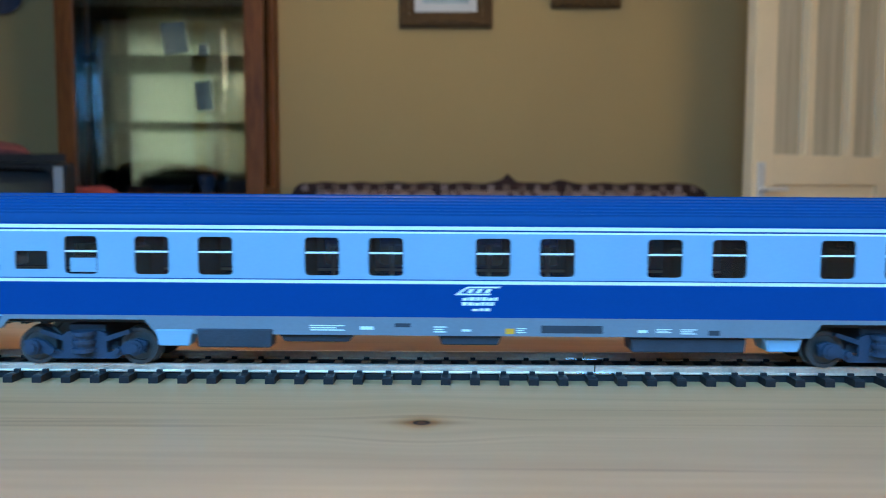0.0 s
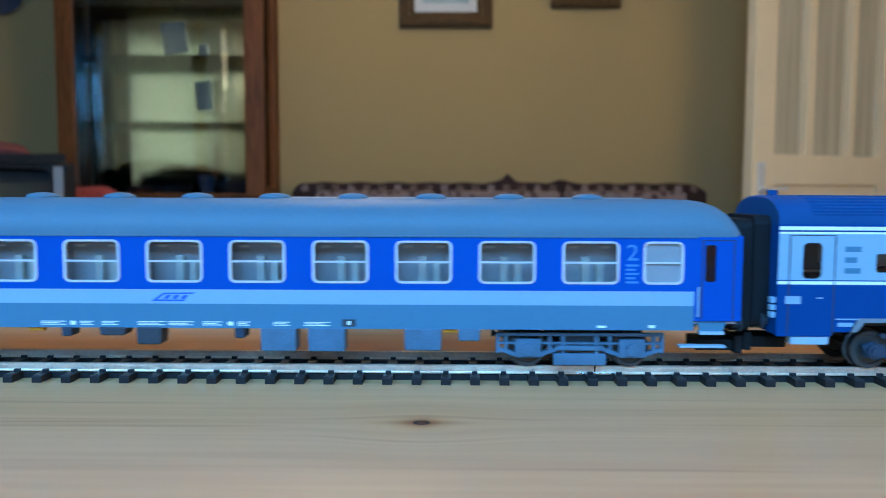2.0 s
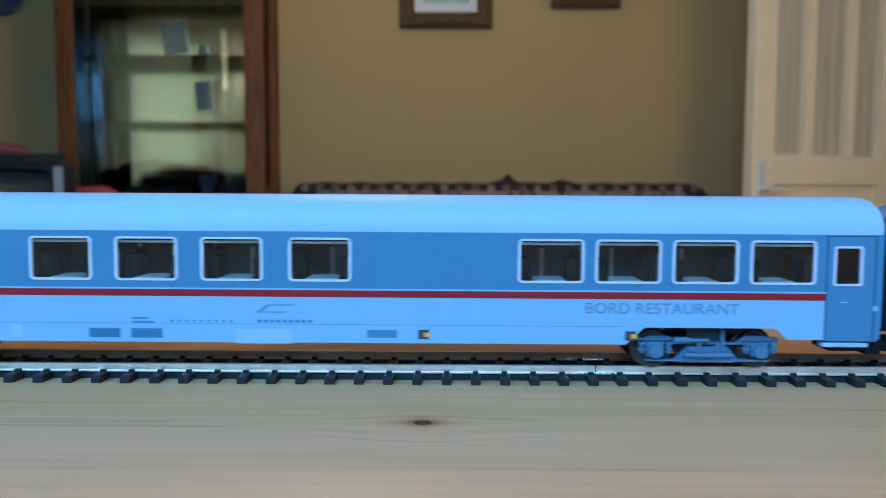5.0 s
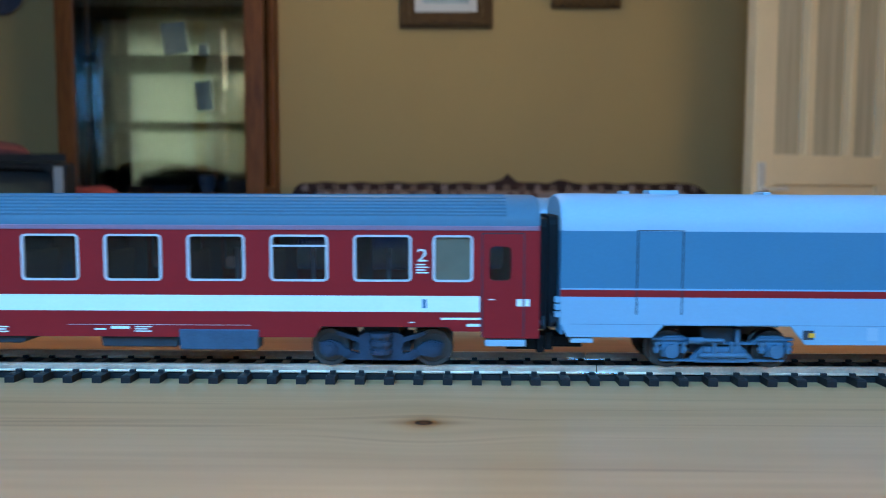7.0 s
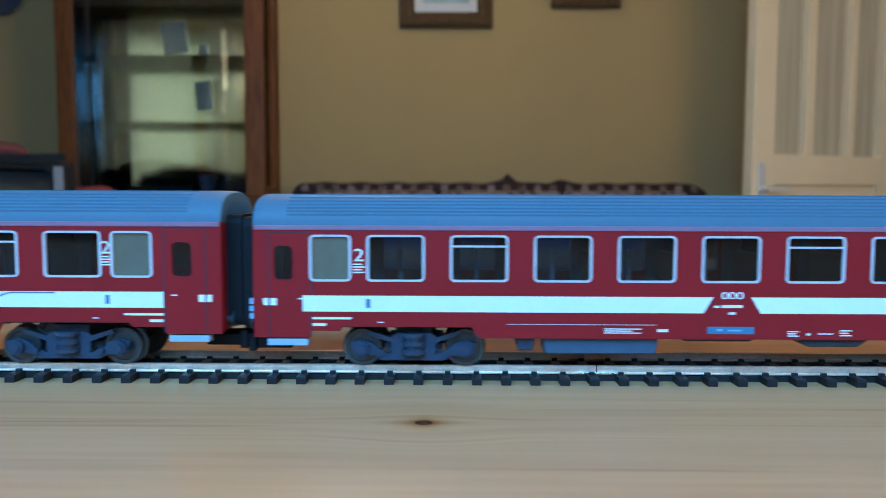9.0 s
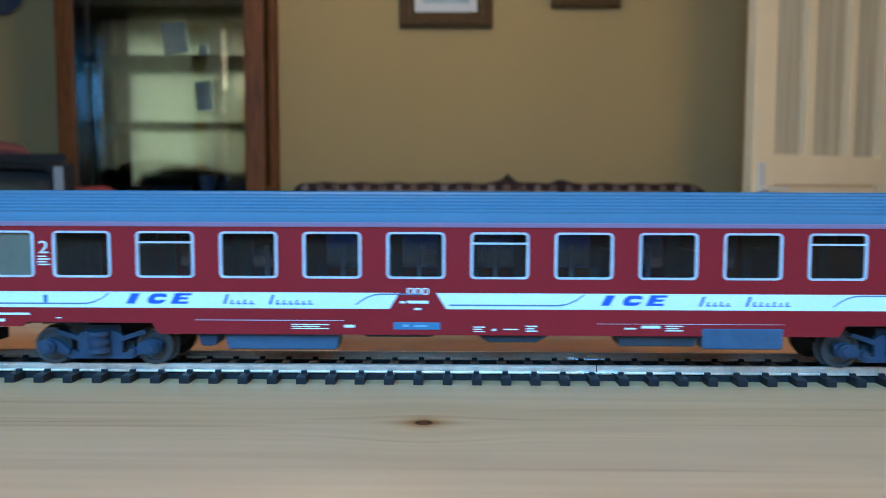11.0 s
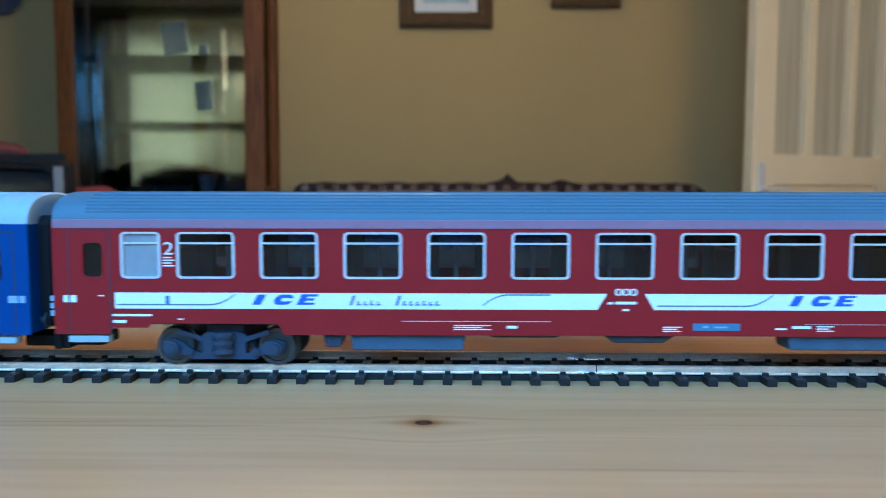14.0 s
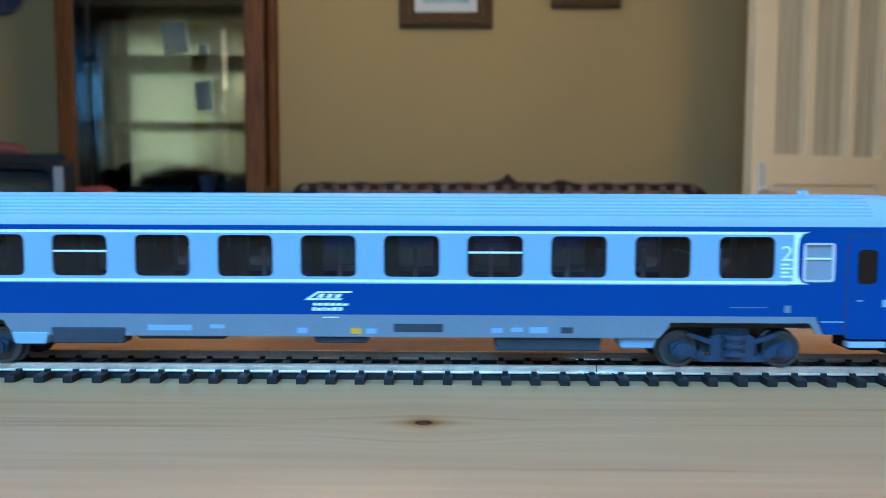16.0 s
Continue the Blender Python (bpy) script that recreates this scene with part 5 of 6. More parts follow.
RED_W = 15.4
red_coach("red model coach with white band and grey ribbed roof", -935.25, 303.7, [(x, x + RED_W) for x in [-121.30 + 22.34 * i for i in range(11)]],
          [(-136.67, -125.60), (123.31, 133.91)], [(-146.24, -141.23), (138.38, 144.19)],
          (-138.65, 135.85), -23.63, [], {1, 5, 9}, False, (4.2, 2.7), -0.5)
red_coach("red model coach with blue shapes on its white band", -1248.35, 305.3, [(x, x + RED_W) for x in [-119.29 + 22.42 * i for i in range(11)]],
          [(-135.31, -124.58), (123.02, 134.08)], [(-145.30, -140.00), (139.38, 144.68)],
          (-137.12, 136.96), -21.38, [-99.99, 27.62], {1, 5, 9}, False, (3.35, 4.2), 0.3)
red_coach("red model coach with divided windows and blue shapes", -1562.00, 307.4, [(x, x + RED_W) for x in [-120.07 + 22.42 * i for i in range(11)]],
          [(-135.14, -124.60), (124.83, 135.63)], [(-145.54, -140.26), (140.73, 146.28)],
          (-137.10, 137.88), 0.20, [-100.02, 43.68], set(range(11)), True, (3.1, 3.35), 0.3, -0.1)


# navy and light-grey sleeping car with paired windows
def sleeping_car():
    L, B = 303.0, 109.0
    car = coach("sleeping_coach", "navy and light grey model sleeping coach with ribbed blue roof", 8.50, 0.1, 0.15)
    ws = []
    for k in range(5):
        for d in (0, 17.12):
            a = -93.32 + k * 45.80 + d
            ws.append((a, a + 9.3, 24.38, 34.59, 1.1, "mid"))
    ws.append((-112.17, -103.26, 24.38, 34.59, 1.1, "mid"))
    ws.append((-125.61, -116.69, 25.58, 30.53, 0.4, "plain"))
    ws.append((-144.98, -139.83, 23.78, 33.39, 1.4, "dark"))
    ws.append((118.0, 127.0, 25.58, 30.53, 0.4, "plain"))
    ws.append((138.2, 143.3, 23.78, 33.39, 1.4, "dark"))
    h = L / 2
    bands = [(13.27, 22.28, -h, h, 1), (22.28, 23.18, -h, h, 2), (23.18, 23.48, -h, h, 1), (35.79, 36.31, -h, h, 2), (36.31, 36.77, -h, h, 1), (36.77, 37.74, -h, h, 2), (37.74, 38.34, -h, h, 1)]
    for sgn in (-1, 1):
        side_wall(car, sgn, L, ws, (23.48, 35.79), bands, lambda x: 0, [M_LGREY, M_NAVY, M_WHITE], M_SILVER, M_WHITE)
    r = roof(car, L, 38.04, 46.0, M_ROOFB, 7)
    for x in [-132 + 43.5 * i for i in range(7)]:
        bm = bmesh.new()
        box(bm, x - 1.6, x + 1.6, -13.4, -11.6, 41.2, 43.2, 0, 0.3)
        mpart("roof_hatch", bm, M_ROOFB, r)
    bm = bmesh.new()
    cyl(bm, (-146.93, 0, 46.6), 1.5, 1.6, "z", 14)
    mpart("roof_vent", bm, M_ROOFB, r)
    ends(car, L, 8.6, 38.04, M_NAVY, (4.6, 4.0))
    floor_and_steps(car, L, 10.6, [(-h + 4.2, -h + 14.2), (h - 14.2, h - 4.2)], (6.06, 8.16), M_LGREY)
    zb = 8.31
    skirt(car, "sill", [(-B + 21.0, zb), (B - 21.0, zb), (B - 18.5, 11.46), (B - 17.5, 13.27), (-B + 17.5, 13.27), (-B + 18.5, 11.46)], M_SILL, "grey sill")
    for s in (-1, 1):
        skirt(car, "sill", [(s * (B - 17.5), 13.27), (s * (B + 20.5), 13.27), (s * (B + 22.5), 9.51), (s * (B + 20.8), 9.51), (s * (B + 19.0), 12.07), (s * (B - 18.0), 12.07)], M_SILL)
        skirt(car, "door_base", [(s * (h - 0.1), 13.27), (s * (h - 0.1), zb), (s * (h - 14.6), zb), (s * (h - 15.4), 9.51), (s * (B + 23.0), 9.51), (s * (B + 20.8), 13.27)], M_NAVY)
        bogie(car, s * B, "swan")
        dx0, dx1 = sorted((s * (h - 3.0), s * (h - 15.0)))
        door_seams(car, dx0, dx1, zb + 0.3, 35.49)
        marks(car, [(s * (h - 2.2), s * (h - 6.3), 17.02, 19.12), (s * (h - 10.5), s * (h - 12.2), 18.52, 18.82), (s * (h - 15.8), s * (h - 22.0), 12.82, 13.19), (s * (h - 16.4), s * (h - 20.5), 11.01, 12.07)], M_LGREY)
    # white label in a window, print by the door, and the emblem as plain shapes
    marks(car, [(-110.66, -103.57, 24.98, 28.73), (-122.13, -120.02, 17.47, 19.12)], M_LGREY, -0.3)
    small_print(car, -133.93, -129.69, 25.28, 32.49, M_DGREY, 3)
    e0 = -7.39
    emblem(car, e0, 19.35, 12.6, M_WHITE, [(2.2, 11.6, 17.92, 18.82), (2.0, 10.6, 16.57, 17.47), (4.8, 9.6, 15.07, 15.82)])
    marks(car, [(-46.21, -36.86, 9.51, 11.01), (-32.65, -29.03, 9.81, 10.71), (-12.79, -9.49, 9.21, 10.86), (-5.28, -2.88, 9.51, 10.11), (9.42, 11.96, 9.21, 10.56),
                (41.88, 44.42, 9.51, 10.26), (46.81, 50.99, 9.51, 10.56), (53.37, 57.55, 9.21, 10.56)], M_WHITE)
    marks(car, [(6.42, 8.82, 8.91, 10.41)], M_YELLOW)
    marks(car, [(16.01, 32.47, 9.21, 11.31), (60.83, 63.81, 8.91, 10.26), (-23.32, -19.10, 10.56, 11.62)], M_UNDER)
    boxes_under(car, [(-88.05, -77.82, 5.01, 9.51, M_LGREY, 1.0), (-76.91, -56.19, 4.71, 9.81, M_UNDER, 0.5), (-55.29, -34.01, 6.06, 8.31, M_UNDER, 2.0), (-11.59, 5.56, 5.46, 8.31, M_UNDER, 1.0),
                      (40.39, 71.70, 3.81, 7.71, M_UNDER, 0.5), (76.16, 87.02, 4.11, 8.01, M_LGREY, 1.5)])
    interior(car, L, [(a, b) for a, b, *_ in sorted(ws) if b - a > 9.2], M_IN_DARK, M_IN_TAN, 5.0)


sleeping_car()


# bright blue couchette coach with a grey roof
def couchette():
    L, B = 302.4, 109.0
    car = coach("couchette_coach", "bright blue model couchette coach with grey roof and light band", -303.60, -0.5)
    h = L / 2
    ws = [(a, a + 15.0, 23.18, 34.44, 1.6, "f half") for a in [-97.26 + 22.3 * i for i in range(10)]]
    ws.append((-119.50, -104.97, 23.18, 34.44, 1.6, "f blank"))
    ws += [(-136.02, -126.32, 23.18, 34.44, 1.6, "f half frost"), (124.98, 135.50, 23.18, 34.44, 1.6, "f half frost")]
    ws += [(-145.43, -142.09, 23.78, 33.99, 0.6, "plain"), (141.35, 144.35, 23.78, 33.69, 0.6, "plain")]
    x0, x1 = -140.57, 138.65
    bands = [(21.22, 22.73, -h, h, 0), (17.32, 21.22, x0, x1, 1), (10.71, 17.32, x0, x1, 2), (13.27, 21.22, -h, x0, 0), (13.27, 21.22, x1, h, 0), (34.89, 35.79, -h, h, 0)]
    for sgn in (-1, 1):
        side_wall(car, sgn, L, ws, (22.73, 34.89), bands, lambda x: 0, [M_BLUE, M_LGREY, M_DGREY], M_SILVER, M_SILVER)
    r = roof(car, L, 35.79, 45.7, M_ROOFG, 0, 8.0)
    for i in range(11):
        x = -111.4 + i * 22.4
        bm = bmesh.new()
        lathe(bm, [(4.4, -0.9), (4.4, 0.1), (4.0, 0.55), (3.0, 0.95), (1.6, 1.2), (0.01, 1.3)], 24, centre=(x, 0, 45.9))
        mpart("roof_vent", bm, M_ROOFG, r, "round grey roof vent", 40)
    bm = bmesh.new()
    box(bm, -h + 12, h - 12, -SIDE - 0.25, -SIDE, 35.49, 35.94, 0, 0.1)
    mpart("gutter", bm, M_ROOFG, car)
    ends(car, L, 13.27, 35.79, M_BLUE, (3.65, 4.6))
    floor_and_steps(car, L, 11.6, [(-h + 3.6, -h + 16.0), (h - 16.0, h - 3.6)], (5.91, 6.51), M_LGREY)
    floor_and_steps(car, L * 0.98, 12.0, [(-h + 4.2, -h + 10.6), (h - 10.6, h - 4.2)], (9.51, 10.41), M_LGREY)
    for s in (-1, 1):
        bogie(car, s * B, "truss")
        a, b = sorted((s * (h - 3.6), s * (h - 11.4)))
        bm = bmesh.new()
        prism(bm, [(a, 13.27), (b, 13.27), (b - 1, 10.26), (a + 1, 10.26)], -SIDE + 0.6, -SIDE + 1.4, "y")
        mpart("step_bracket", bm, M_DGREY, car)
        dx0, dx1 = sorted((s * (h - 2.2), s * (h - 10.6)))
        door_seams(car, dx0, dx1, 13.72, 35.04)
        bm = bmesh.new()
        cyl(bm, (s * (h - 11.6), -SIDE - 0.5, 18.52), 0.28, 8.0, "z", 8)
        mpart("handrail", bm, M_LGREY, car, "pale vertical handrail")
    for cx in (-123.59, 121.98):
        lettering(car, "class_figure", "2", cx - 1.5, cx + 1.5, 29.48, 4.3, M_FAINT, "pale figure two")
        small_print(car, cx - 1.7, cx + 1.7, 23.33, 28.43, M_FAINT, 5)
    small_print(car, -103.46, -98.77, 26.48, 31.13, M_FAINT, 3)
    lettering(car, "lettering", "VAGON CUSETA", -108.15, -89.26, 18.52, 1.6, M_INK, "blue lettering")
    e0 = -7.06
    emblem(car, e0, 18.00, 12.0, M_INK, [])
    rows = []
    for a, b in ((65, 110), (118, 128), (136, 160), (175, 205), (240, 290), (296, 340), (357, 392), (402, 412), (420, 442), (484, 514), (540, 586)):
        rows.append((e0 + (a - 265) / 6.66, e0 + (b - 265) / 6.66, 11.46, 12.52))
    marks(car, rows, M_WHITE)
    marks(car, [(44.45, 48.07, 11.31, 13.27)], M_UNDER)
    marks(car, [(45.81, 46.71, 11.77, 12.82), (-139.21, -131.92, 11.31, 12.07), (-116.77, -114.50, 11.46, 12.22), (112.89, 115.28, 11.31, 11.92), (126.64, 128.43, 11.31, 12.07)], M_WHITE, 0.09)
    for p, t in ((-38.94, 0), (38.58, 0), (73.63, 0), (-74.71, 0)):
        bm = bmesh.new()
        cyl(bm, (p, -SIDE + 1.5, 10.26), 0.75, 4.0, "x", 12)
        mpart("valve", bm, M_YELLOW, car, "yellow valve")
    z1 = 10.86
    boxes_under(car, [(22.4, 32.0, 4.5, z1, M_BOGIEL, 0.1), (35.2, 45.2, 4.5, z1, M_BOGIEL, 0.1), (61.2, 71.2, 4.9, z1, M_BOGIEL, 0.1), (75.74, 81.59, 7.56, z1, M_BOGIEL, 0.1),
                      (-11.3, -4.3, 6.2, z1, M_UNDER, 0.3), (-21.43, -13.91, 8.61, z1, M_UNDER, 0.6), (15.33, 18.20, 8.01, z1, M_BOGIE, 0.2), (-31.64, -28.76, 8.31, z1, M_BOGIE, 0.2), (-21.17, -19.04, 8.61, z1, M_BOGIE, 0.2)])
    interior(car, L, [(a, b) for a, b, *_ in sorted(ws) if b - a > 13], M_IN_MID, M_IN_MID, -8.5, True)


couchette()


# grey restaurant coach with a red line
def restaurant():
    L, B = 315.6, 113.0
    car = coach("restaurant_coach", "two-tone grey model restaurant coach with a red line", -620.10, -0.12, 0.15)
    h = L / 2
    zw = (23.25, 34.81)
    ws = [(61.00, 78.39), (81.56, 98.92), (102.08, 119.40), (122.71, 139.98),
          (-70.15, -53.56), (-47.15, -30.46), (-24.06, -7.56), (-0.43, 16.18)]
    ws = [(a, b, *zw, 1.2, "f half_open") for a, b in ws]
    bays = [(a, b) for a, b, *_ in sorted(ws)]
    ws.append((144.78, 152.28, 23.03, 33.39, 0.5, "f"))
    xd = 142.98
    bands = [(20.85, 22.73, -h, h, 0), (18.90, 20.85, -h, xd, 2), (11.31, 18.90, -h, xd, 1), (11.31, 20.85, xd, h, 0), (35.64, 36.54, -h, h, 0)]
    for sgn in (-1, 1):
        side_wall(car, sgn, L, ws, (22.73, 35.64), bands, lambda x: 0, [M_DGREY, M_LGREY, M_STRIPE], M_SILVER, M_SILVER)
    decal(car, "pale_line", -h, xd, 20.80, 21.25, M_LGREY, "pale border line")
    r = roof(car, L, 36.39, 46.5, M_ROOFS, 0)
    for a, b, zt in ((590, 603, 47.3), (640, 695, 47.5), (853, 868, 47.2)):
        bm = bmesh.new()
        box(bm, -157.80 + (a - 465) / 6.66, -157.80 + (b - 465) / 6.66, -3.5, 3.5, 46.0, zt, 0, 0.3)
        mpart("roof_vent", bm, M_ROOFS, r, "low pale roof vent")
    ends(car, L, 8.6, 36.39, M_DGREY, (2.7, 3.65))
    floor_and_steps(car, L, 10.6, [(h - 15.2, h - 3.0), (-h + 3, -h + 9)], (6.36, 7.56), M_LGREY)
    zt, zb = 11.31, 6.51
    skirt(car, "skirt", [(-B + 21.0, 6.36), (B - 23.0, 6.66), (B - 18.0, zt), (-B + 17.0, zt)], M_LGREY, "light grey skirt")
    skirt(car, "skirt", [(-h + 2.0, 8.01), (-B - 20.0, 8.01), (-B - 17.0, zt), (-h + 0.4, zt)], M_LGREY)
    skirt(car, "skirt", [(B + 17.0, zt), (B + 20.0, 8.31), (xd, 8.31), (xd, zt)], M_LGREY)
    skirt(car, "door_base", [(xd + 0.02, zt), (xd + 0.02, 8.01), (h - 1.0, 8.01), (h - 0.1, zt)], M_DGREY)
    for s in (-1, 1):
        bogie(car, s * B, "strut")
    door_seams(car, xd, h - 2.0, 8.01, 36.24)
    door_seams(car, -137.40, -125.35, 14.17, 36.84)
    marks(car, [(-h + 3, B - 24, 11.46, 11.58)], M_INKD, 0.03)
    lettering(car, "lettering", "BORD RESTAURANT", 79.15, 120.00, 15.07, 2.9, M_INKD, "grey lettering")
    e0 = -9.49
    decal_poly(car, "emblem", [(e0, 14.62), (e0 + 3.2, 16.87), (e0 + 10.6, 16.87), (e0 + 10.0, 16.57), (e0 + 3.8, 16.57), (e0 + 1.6, 14.92), (e0 + 8.8, 14.92), (e0 + 8.2, 14.62)], M_INKD, "grey emblem outline")
    for a, b in ((1152, 1208), (1228, 1284)):
        xa, xb = -157.80 + (a - 465) / 6.66, -157.80 + (b - 465) / 6.66
        bm = bmesh.new()
        box(bm, xa, xb, -SIDE - 0.06, -SIDE, 7.56, 10.11)
        for k in range(5):
            box(bm, xa + 0.3, xb - 0.3, -SIDE - 0.2, -SIDE - 0.05, 7.71 + k * 0.5, 7.71 + k * 0.5 + 0.25)
        mpart("grille", bm, M_DGREY, car, "grey ventilation grille")
    marks(car, [(20.49, 28.54, 8.01, 10.11)], M_DGREY)
    marks(car, [(-14.98, 0.16, 6.21, 10.11), (-75.83, -72.84, 7.56, 11.01)], M_ROOFS, 0.06)
    small_print(car, -14.09, -7.26, 7.11, 9.51, M_DGREY, 3)
    for a in (-91.11, 35.98, 91.53):
        marks(car, [(a - 1.7, a + 1.2, 7.71, 10.26)], M_UNDER, 0.06)
        marks(car, [(a - 0.2, a + 1.5, 8.31, 9.51)], M_YELLOW, 0.1)
    small_print(car, -42.97, -37.01, 11.62, 13.12, M_DGREY, 2)
    marks(car, [(-32.54 + k * 2.0, -32.54 + k * 2.0 + 0.7, 11.92, 12.52) for k in range(9)], M_DGREY)
    marks(car, [(-9.04 + k * 1.7, -9.04 + k * 1.7 + 1.1, 11.92, 12.67) for k in range(9)], M_DGREY)
    marks(car, [(h - 2.2, h - 1.0, 16.27, 17.47), (h - 11, h - 9, 18.37, 18.67)], M_LGREY)
    interior(car, L, bays, M_IN_DARK, M_IN_DARK, 6.0, False, True)


restaurant()


# navy and light-grey seating coach with a pale roof
def seating_coach():
    L, B = 303.7, 108.0
    car = coach("seating_coach", "navy and light grey model coach with a pale ribbed roof", -1874.15, -0.25)
    h = L / 2
    ws = [(a, a + 14.9, 24.53, 35.64, 1.6, "mid" if i in (2, 7) else "plain") for i, a in enumerate([-120.80 + 22.32 * i for i in range(11)])]
    bays = [(a, b) for a, b, *_ in ws]
    xr = 121.82
    xl = -xr
    ws.append((124.79, 132.96, 23.78, 33.99, 0.9, "f mid frost"))
    ws.append((139.20, 144.54, 23.03, 32.34, 1.3, "dark"))
    ws.append((-h + 10.5, -h + 15.8, 23.03, 32.34, 1.3, "dark"))
    bands = [(14.32, 22.73, -h, h, 1), (36.54, 38.34, -h, h, 1)]
    for sgn in (-1, 1):
        side_wall(car, sgn, L, ws, (22.73, 36.54), bands, lambda x: 0 if abs(x) < xr else 1, [M_LGREY, M_NAVY], M_SILVER, M_WHITE)
    decal(car, "white_line", -xr, 122.01, 36.24, 36.99, M_WHITE, "white border line")
    decal(car, "white_line", -xr, 122.01, 23.03, 23.85, M_WHITE, "white border line")
    xc, xe = 120.93, 122.86
    decal(car, "light_panel", xc, xe + 0.3, 23.78, 36.39, M_LGREY, "", 0.0, 0.03)
    out = [(xe + 3.4, 36.99), (xe + 1.5, 36.39), (xe + 0.7, 35.04), (xe + 0.5, 33.24), (xe + 0.5, 26.63), (xe + 0.7, 24.98), (xe + 1.6, 23.63), (xe + 3.6, 23.03)]
    decal_poly(car, "white_line", out + [(xe - 0.9, 23.03), (xe - 0.8, 33.24), (xe - 0.9, 36.99)], M_WHITE, "white curved border", 0.07)
    r = roof(car, L, 38.19, 46.9, M_ROOFS, 7)
    bm = bmesh.new()
    cyl(bm, (131.18, 0, 47.2), 1.5, 1.8, "z", 14)
    mpart("roof_vent", bm, M_ROOFS, r)
    ends(car, L, 8.6, 38.19, M_NAVY, (3.0, 3.1))
    floor_and_steps(car, L, 10.6, [(-h + 4.2, -h + 14.2), (h - 14.2, h - 4.2)], (5.91, 7.56), M_LGREY)
    zb = 8.31
    skirt(car, "sill", [(-B + 21.0, zb), (B - 21.0, zb), (B - 18.5, 11.46), (B - 17.5, 14.32), (-B + 17.5, 14.32), (-B + 18.5, 11.46)], M_SILL, "grey sill")
    for s in (-1, 1):
        skirt(car, "sill", [(s * (B - 17.5), 14.32), (s * (B + 20.5), 14.32), (s * (B + 22.5), 9.81), (s * (B + 20.8), 9.81), (s * (B + 19.0), 12.52), (s * (B - 18.0), 12.52)], M_SILL)
        skirt(car, "door_base", [(s * (h - 0.1), 14.32), (s * (h - 0.1), zb), (s * (h - 14.6), zb), (s * (h - 15.4), 9.51), (s * (B + 23.0), 9.51), (s * (B + 20.8), 14.32)], M_NAVY)
        bogie(car, s * B, "swan")
        dx0, dx1 = sorted((s * (h - 4.0), s * (h - 15.4)))
        door_seams(car, dx0, dx1, zb + 0.3, 36.24)
        marks(car, [(s * (h - 1.2), s * (h - 2.8), 17.02, 18.97), (s * (h - 3.2), s * (h - 5.8), 17.02, 18.97), (s * (h - 11), s * (h - 12.6), 18.52, 18.82), (s * (h - 15.8), s * (h - 22.0), 12.82, 13.12)], M_LGREY)
    cx = 120.33
    lettering(car, "class_figure", "2", cx - 1.5, cx + 1.5, 29.33, 4.0, M_WHITE, "white figure two")
    small_print(car, cx - 1.5, cx + 1.5, 24.83, 28.58, M_WHITE, 4)
    marks(car, [(120.18, 121.82, 15.37, 17.32), (105.75, 115.57, 16.65, 16.83)], M_SILL)
    e0 = -8.16
    emblem(car, e0, 18.25, 12.96, M_WHITE, [(2.2, 11.6, 16.72, 17.47), (2.0, 10.6, 15.37, 16.27), (4.8, 9.0, 13.42, 13.87)])
    marks(car, [(-50.64, -38.83, 9.81, 11.31), (-33.84, -29.91, 10.41, 11.46), (-10.27, -7.56, 9.21, 10.71), (8.27, 11.13, 9.21, 10.56), (42.08, 45.08, 9.51, 10.86), (47.32, 50.47, 9.81, 11.01), (52.27, 57.06, 9.51, 11.16)], M_LGREY)
    marks(car, [(4.20, 7.06, 9.06, 10.71)], M_YELLOW)
    marks(car, [(15.79, 29.02, 9.66, 11.92), (60.66, 63.95, 9.51, 11.16)], M_UNDER)
    boxes_under(car, [(-87.84, -77.50, 5.91, 9.21, M_LGREY, 1.0), (-76.90, -56.71, 6.21, 10.56, M_UNDER, 0.4), (-55.19, -29.00, 7.11, zb + 0.2, M_UNDER, 1.5), (-6.35, 9.32, 6.21, zb + 0.2, M_UNDER, 0.8),
                      (42.98, 72.03, 4.41, zb + 0.2, M_UNDER, 0.4), (76.06, 87.26, 5.16, zb + 0.4, M_LGREY, 1.4)])
    interior(car, L, bays, M_IN_DARK, M_IN_DARK, 5.0)


seating_coach()


# a short silver-roofed wagon parked behind, on its own piece of track
YP = 0.092
track("siding_track", YP, -0.20, 0.20, 0.30, 0.12, "short piece of model track behind the train")


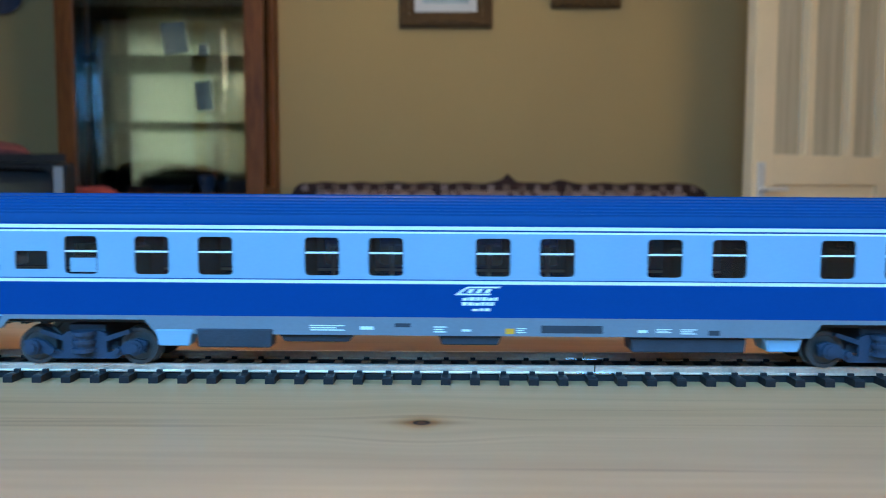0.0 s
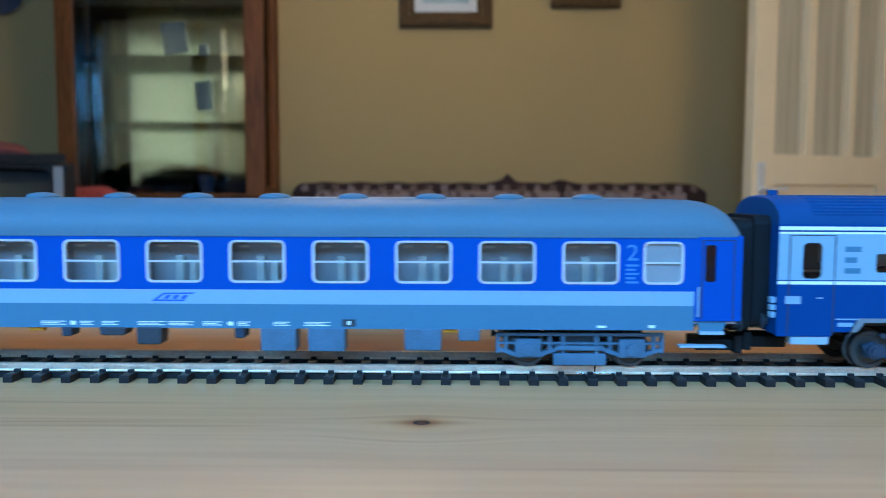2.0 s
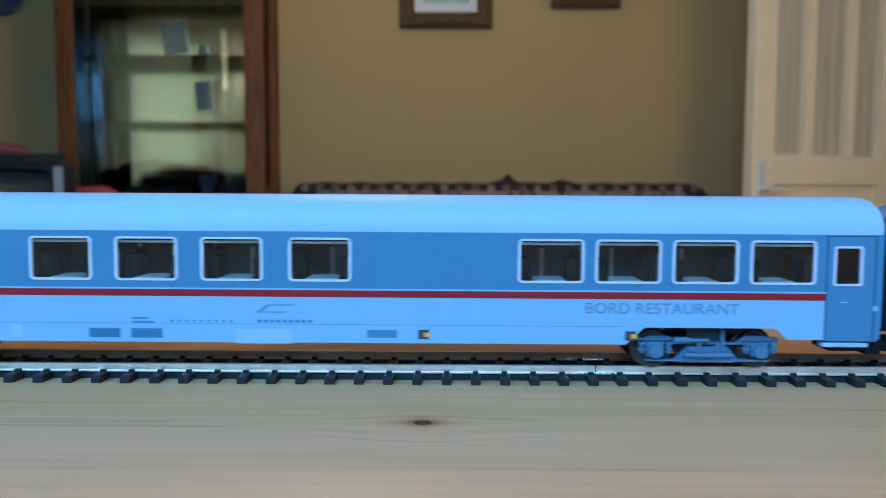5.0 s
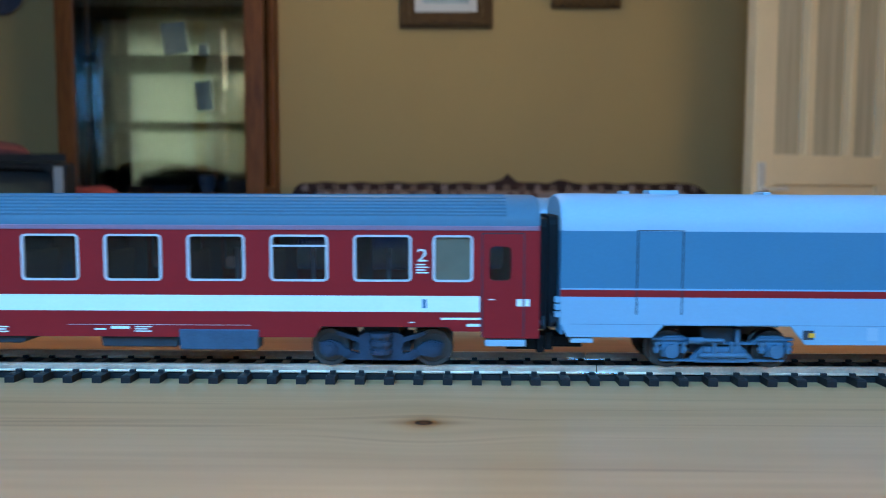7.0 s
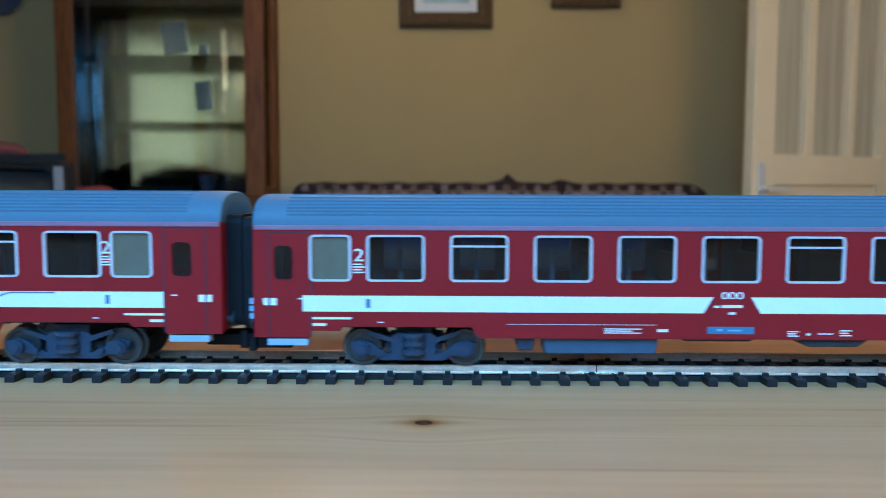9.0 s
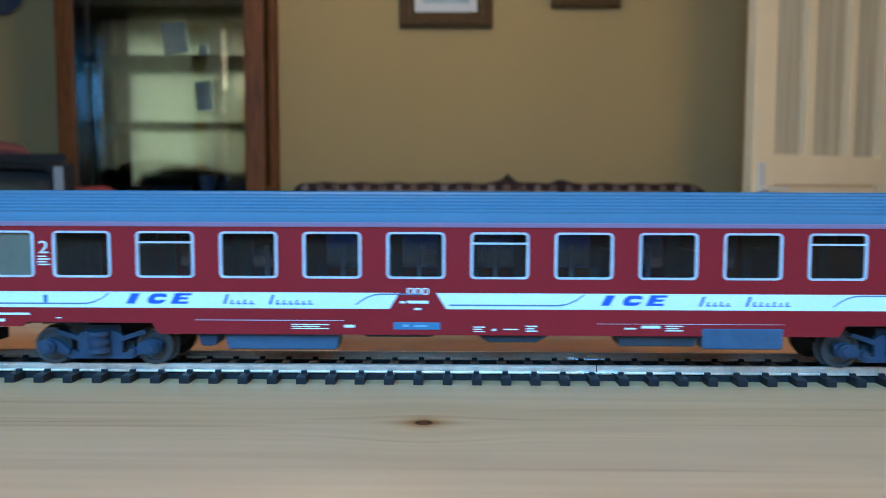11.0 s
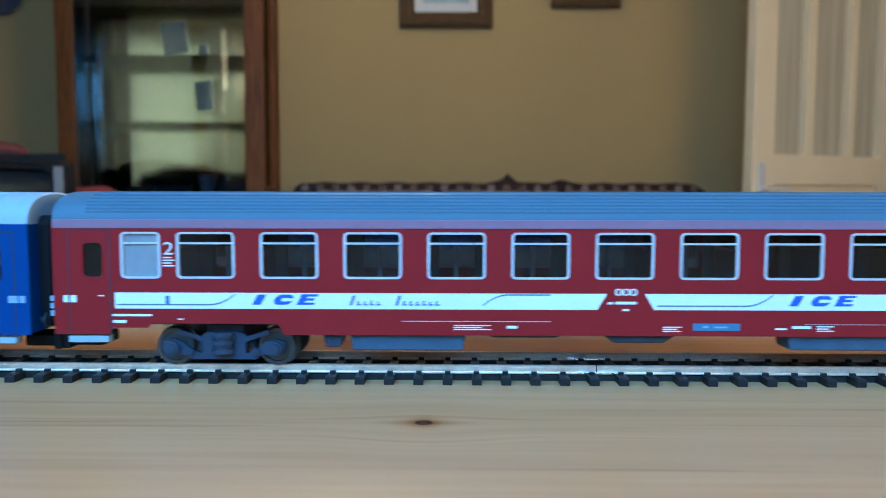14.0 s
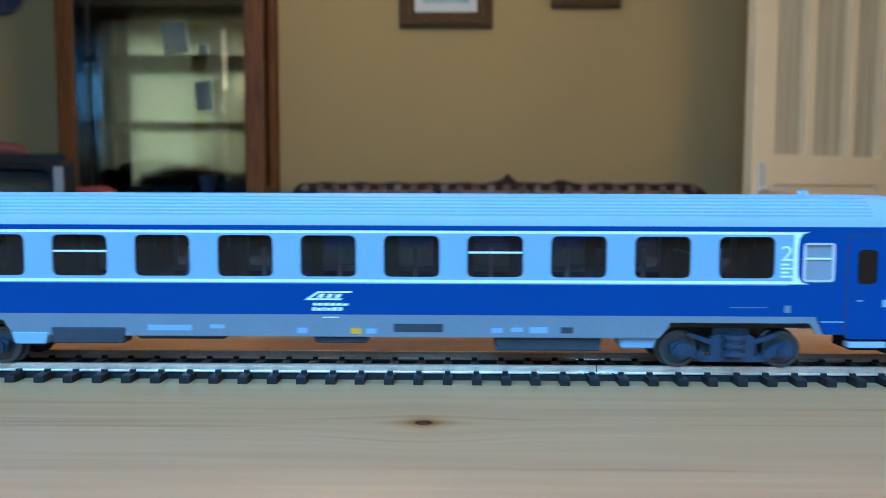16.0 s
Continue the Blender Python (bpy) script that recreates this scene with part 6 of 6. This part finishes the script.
def parked_wagon():
    w = thing("parked_wagon", "parked model wagon with a dull silver roof and brown band", "railway wagon", at=pose(0.004, YP, RT))
    for sgn in (-1, 1):
        bm = bmesh.new()
        box(bm, -72, 72, *sorted((sgn * 14.6, sgn * 15.6)), 10, 38, 0, 0.3)
        mpart("side_wall", bm, M_UNDER, w)
        bm = bmesh.new()
        box(bm, -71.5, 71.5, *sorted((sgn * 15.55, sgn * 15.8)), 20, 26, 0, 0.1)
        mpart("stripe", bm, M_BAND, w, "brown band")
        bm = bmesh.new()
        box(bm, -72, 72, *sorted((sgn * 15.65, sgn * 12.0)), 7.5, 9.9, 0, 0.2)
        mpart("sole_bar", bm, M_UNDER, w)
    for sgn in (-1, 1):
        bm = bmesh.new()
        box(bm, *sorted((sgn * 72, sgn * 71)), -14.5, 14.5, 10, 38, 0, 0.3)
        mpart("end_wall", bm, M_UNDER, w)
    bm = bmesh.new()
    arc = [(15.9 * math.copysign(abs(math.cos(a)) ** 0.72, math.cos(a)), 37.6 + 8.6 * math.sin(a) ** 0.86) for a in [math.pi * i / 20 for i in range(21)]]
    prism(bm, arc, -73, 73, "x")
    mpart("roof", bm, M_PARKROOF, w, "silver roof", 45)
    bm = bmesh.new()
    box(bm, -70, 70, -11, 11, 8.6, 10.0)
    mpart("underframe", bm, M_UNDER, w)
    for x in (-45, 45):
        for sgn in (-1, 1):
            bm = bmesh.new()
            box(bm, x - 3, x + 3, *sorted((sgn * 11.3, sgn * 12.8)), 3.5, 8.7, 0, 0.3)
            mpart("axle_guard", bm, M_UNDER, w)
        wheelset(w, x)
        WHEELS.pop()


parked_wagon()

# distance that the train has gone, in metres, time by time
RUN = [(0, 0.0000), (0.5, 0.0572), (1, 0.1146), (1.5, 0.1724), (2, 0.2302), (2.5, 0.2892), (3, 0.3459), (3.5, 0.4053), (4, 0.4632), (4.2, 0.4857), (6.3, 0.7276), (6.5, 0.7505), (7, 0.8069), (7.5, 0.8635), (8, 0.9200), (8.5, 0.9763), (9, 1.0338), (9.2, 1.0574), (11.3, 1.2952), (11.5, 1.3189), (12, 1.3803), (12.5, 1.4372), (13, 1.4950), (13.5, 1.5527), (14, 1.6084), (14.5, 1.6664), (15, 1.7273), (15.5, 1.7853), (16, 1.8428)]


def gone(t):
    for (a, p), (b, q) in zip(RUN, RUN[1:]):
        if a <= t <= b:
            return p + (q - p) * (t - a) / (b - a)
    return RUN[-1][1]


def motions():
    for ob, x, up, tilt in COACHES:
        walk(ob, [(t, pose(x + s, 0, RT + up * MM, 0, tilt, 0)) for t, s in RUN])
    times = [i / 30 for i in range(481)]
    turns = [math.degrees(gone(t) / (5.15 * MM)) for t in times]
    for ob, x in WHEELS:
        walk(ob, [(t, pose(x, 0, 5.15 * MM) @ Matrix.Rotation(radians(a), 4, "Y")) for t, a in zip(times, turns)])


motions()
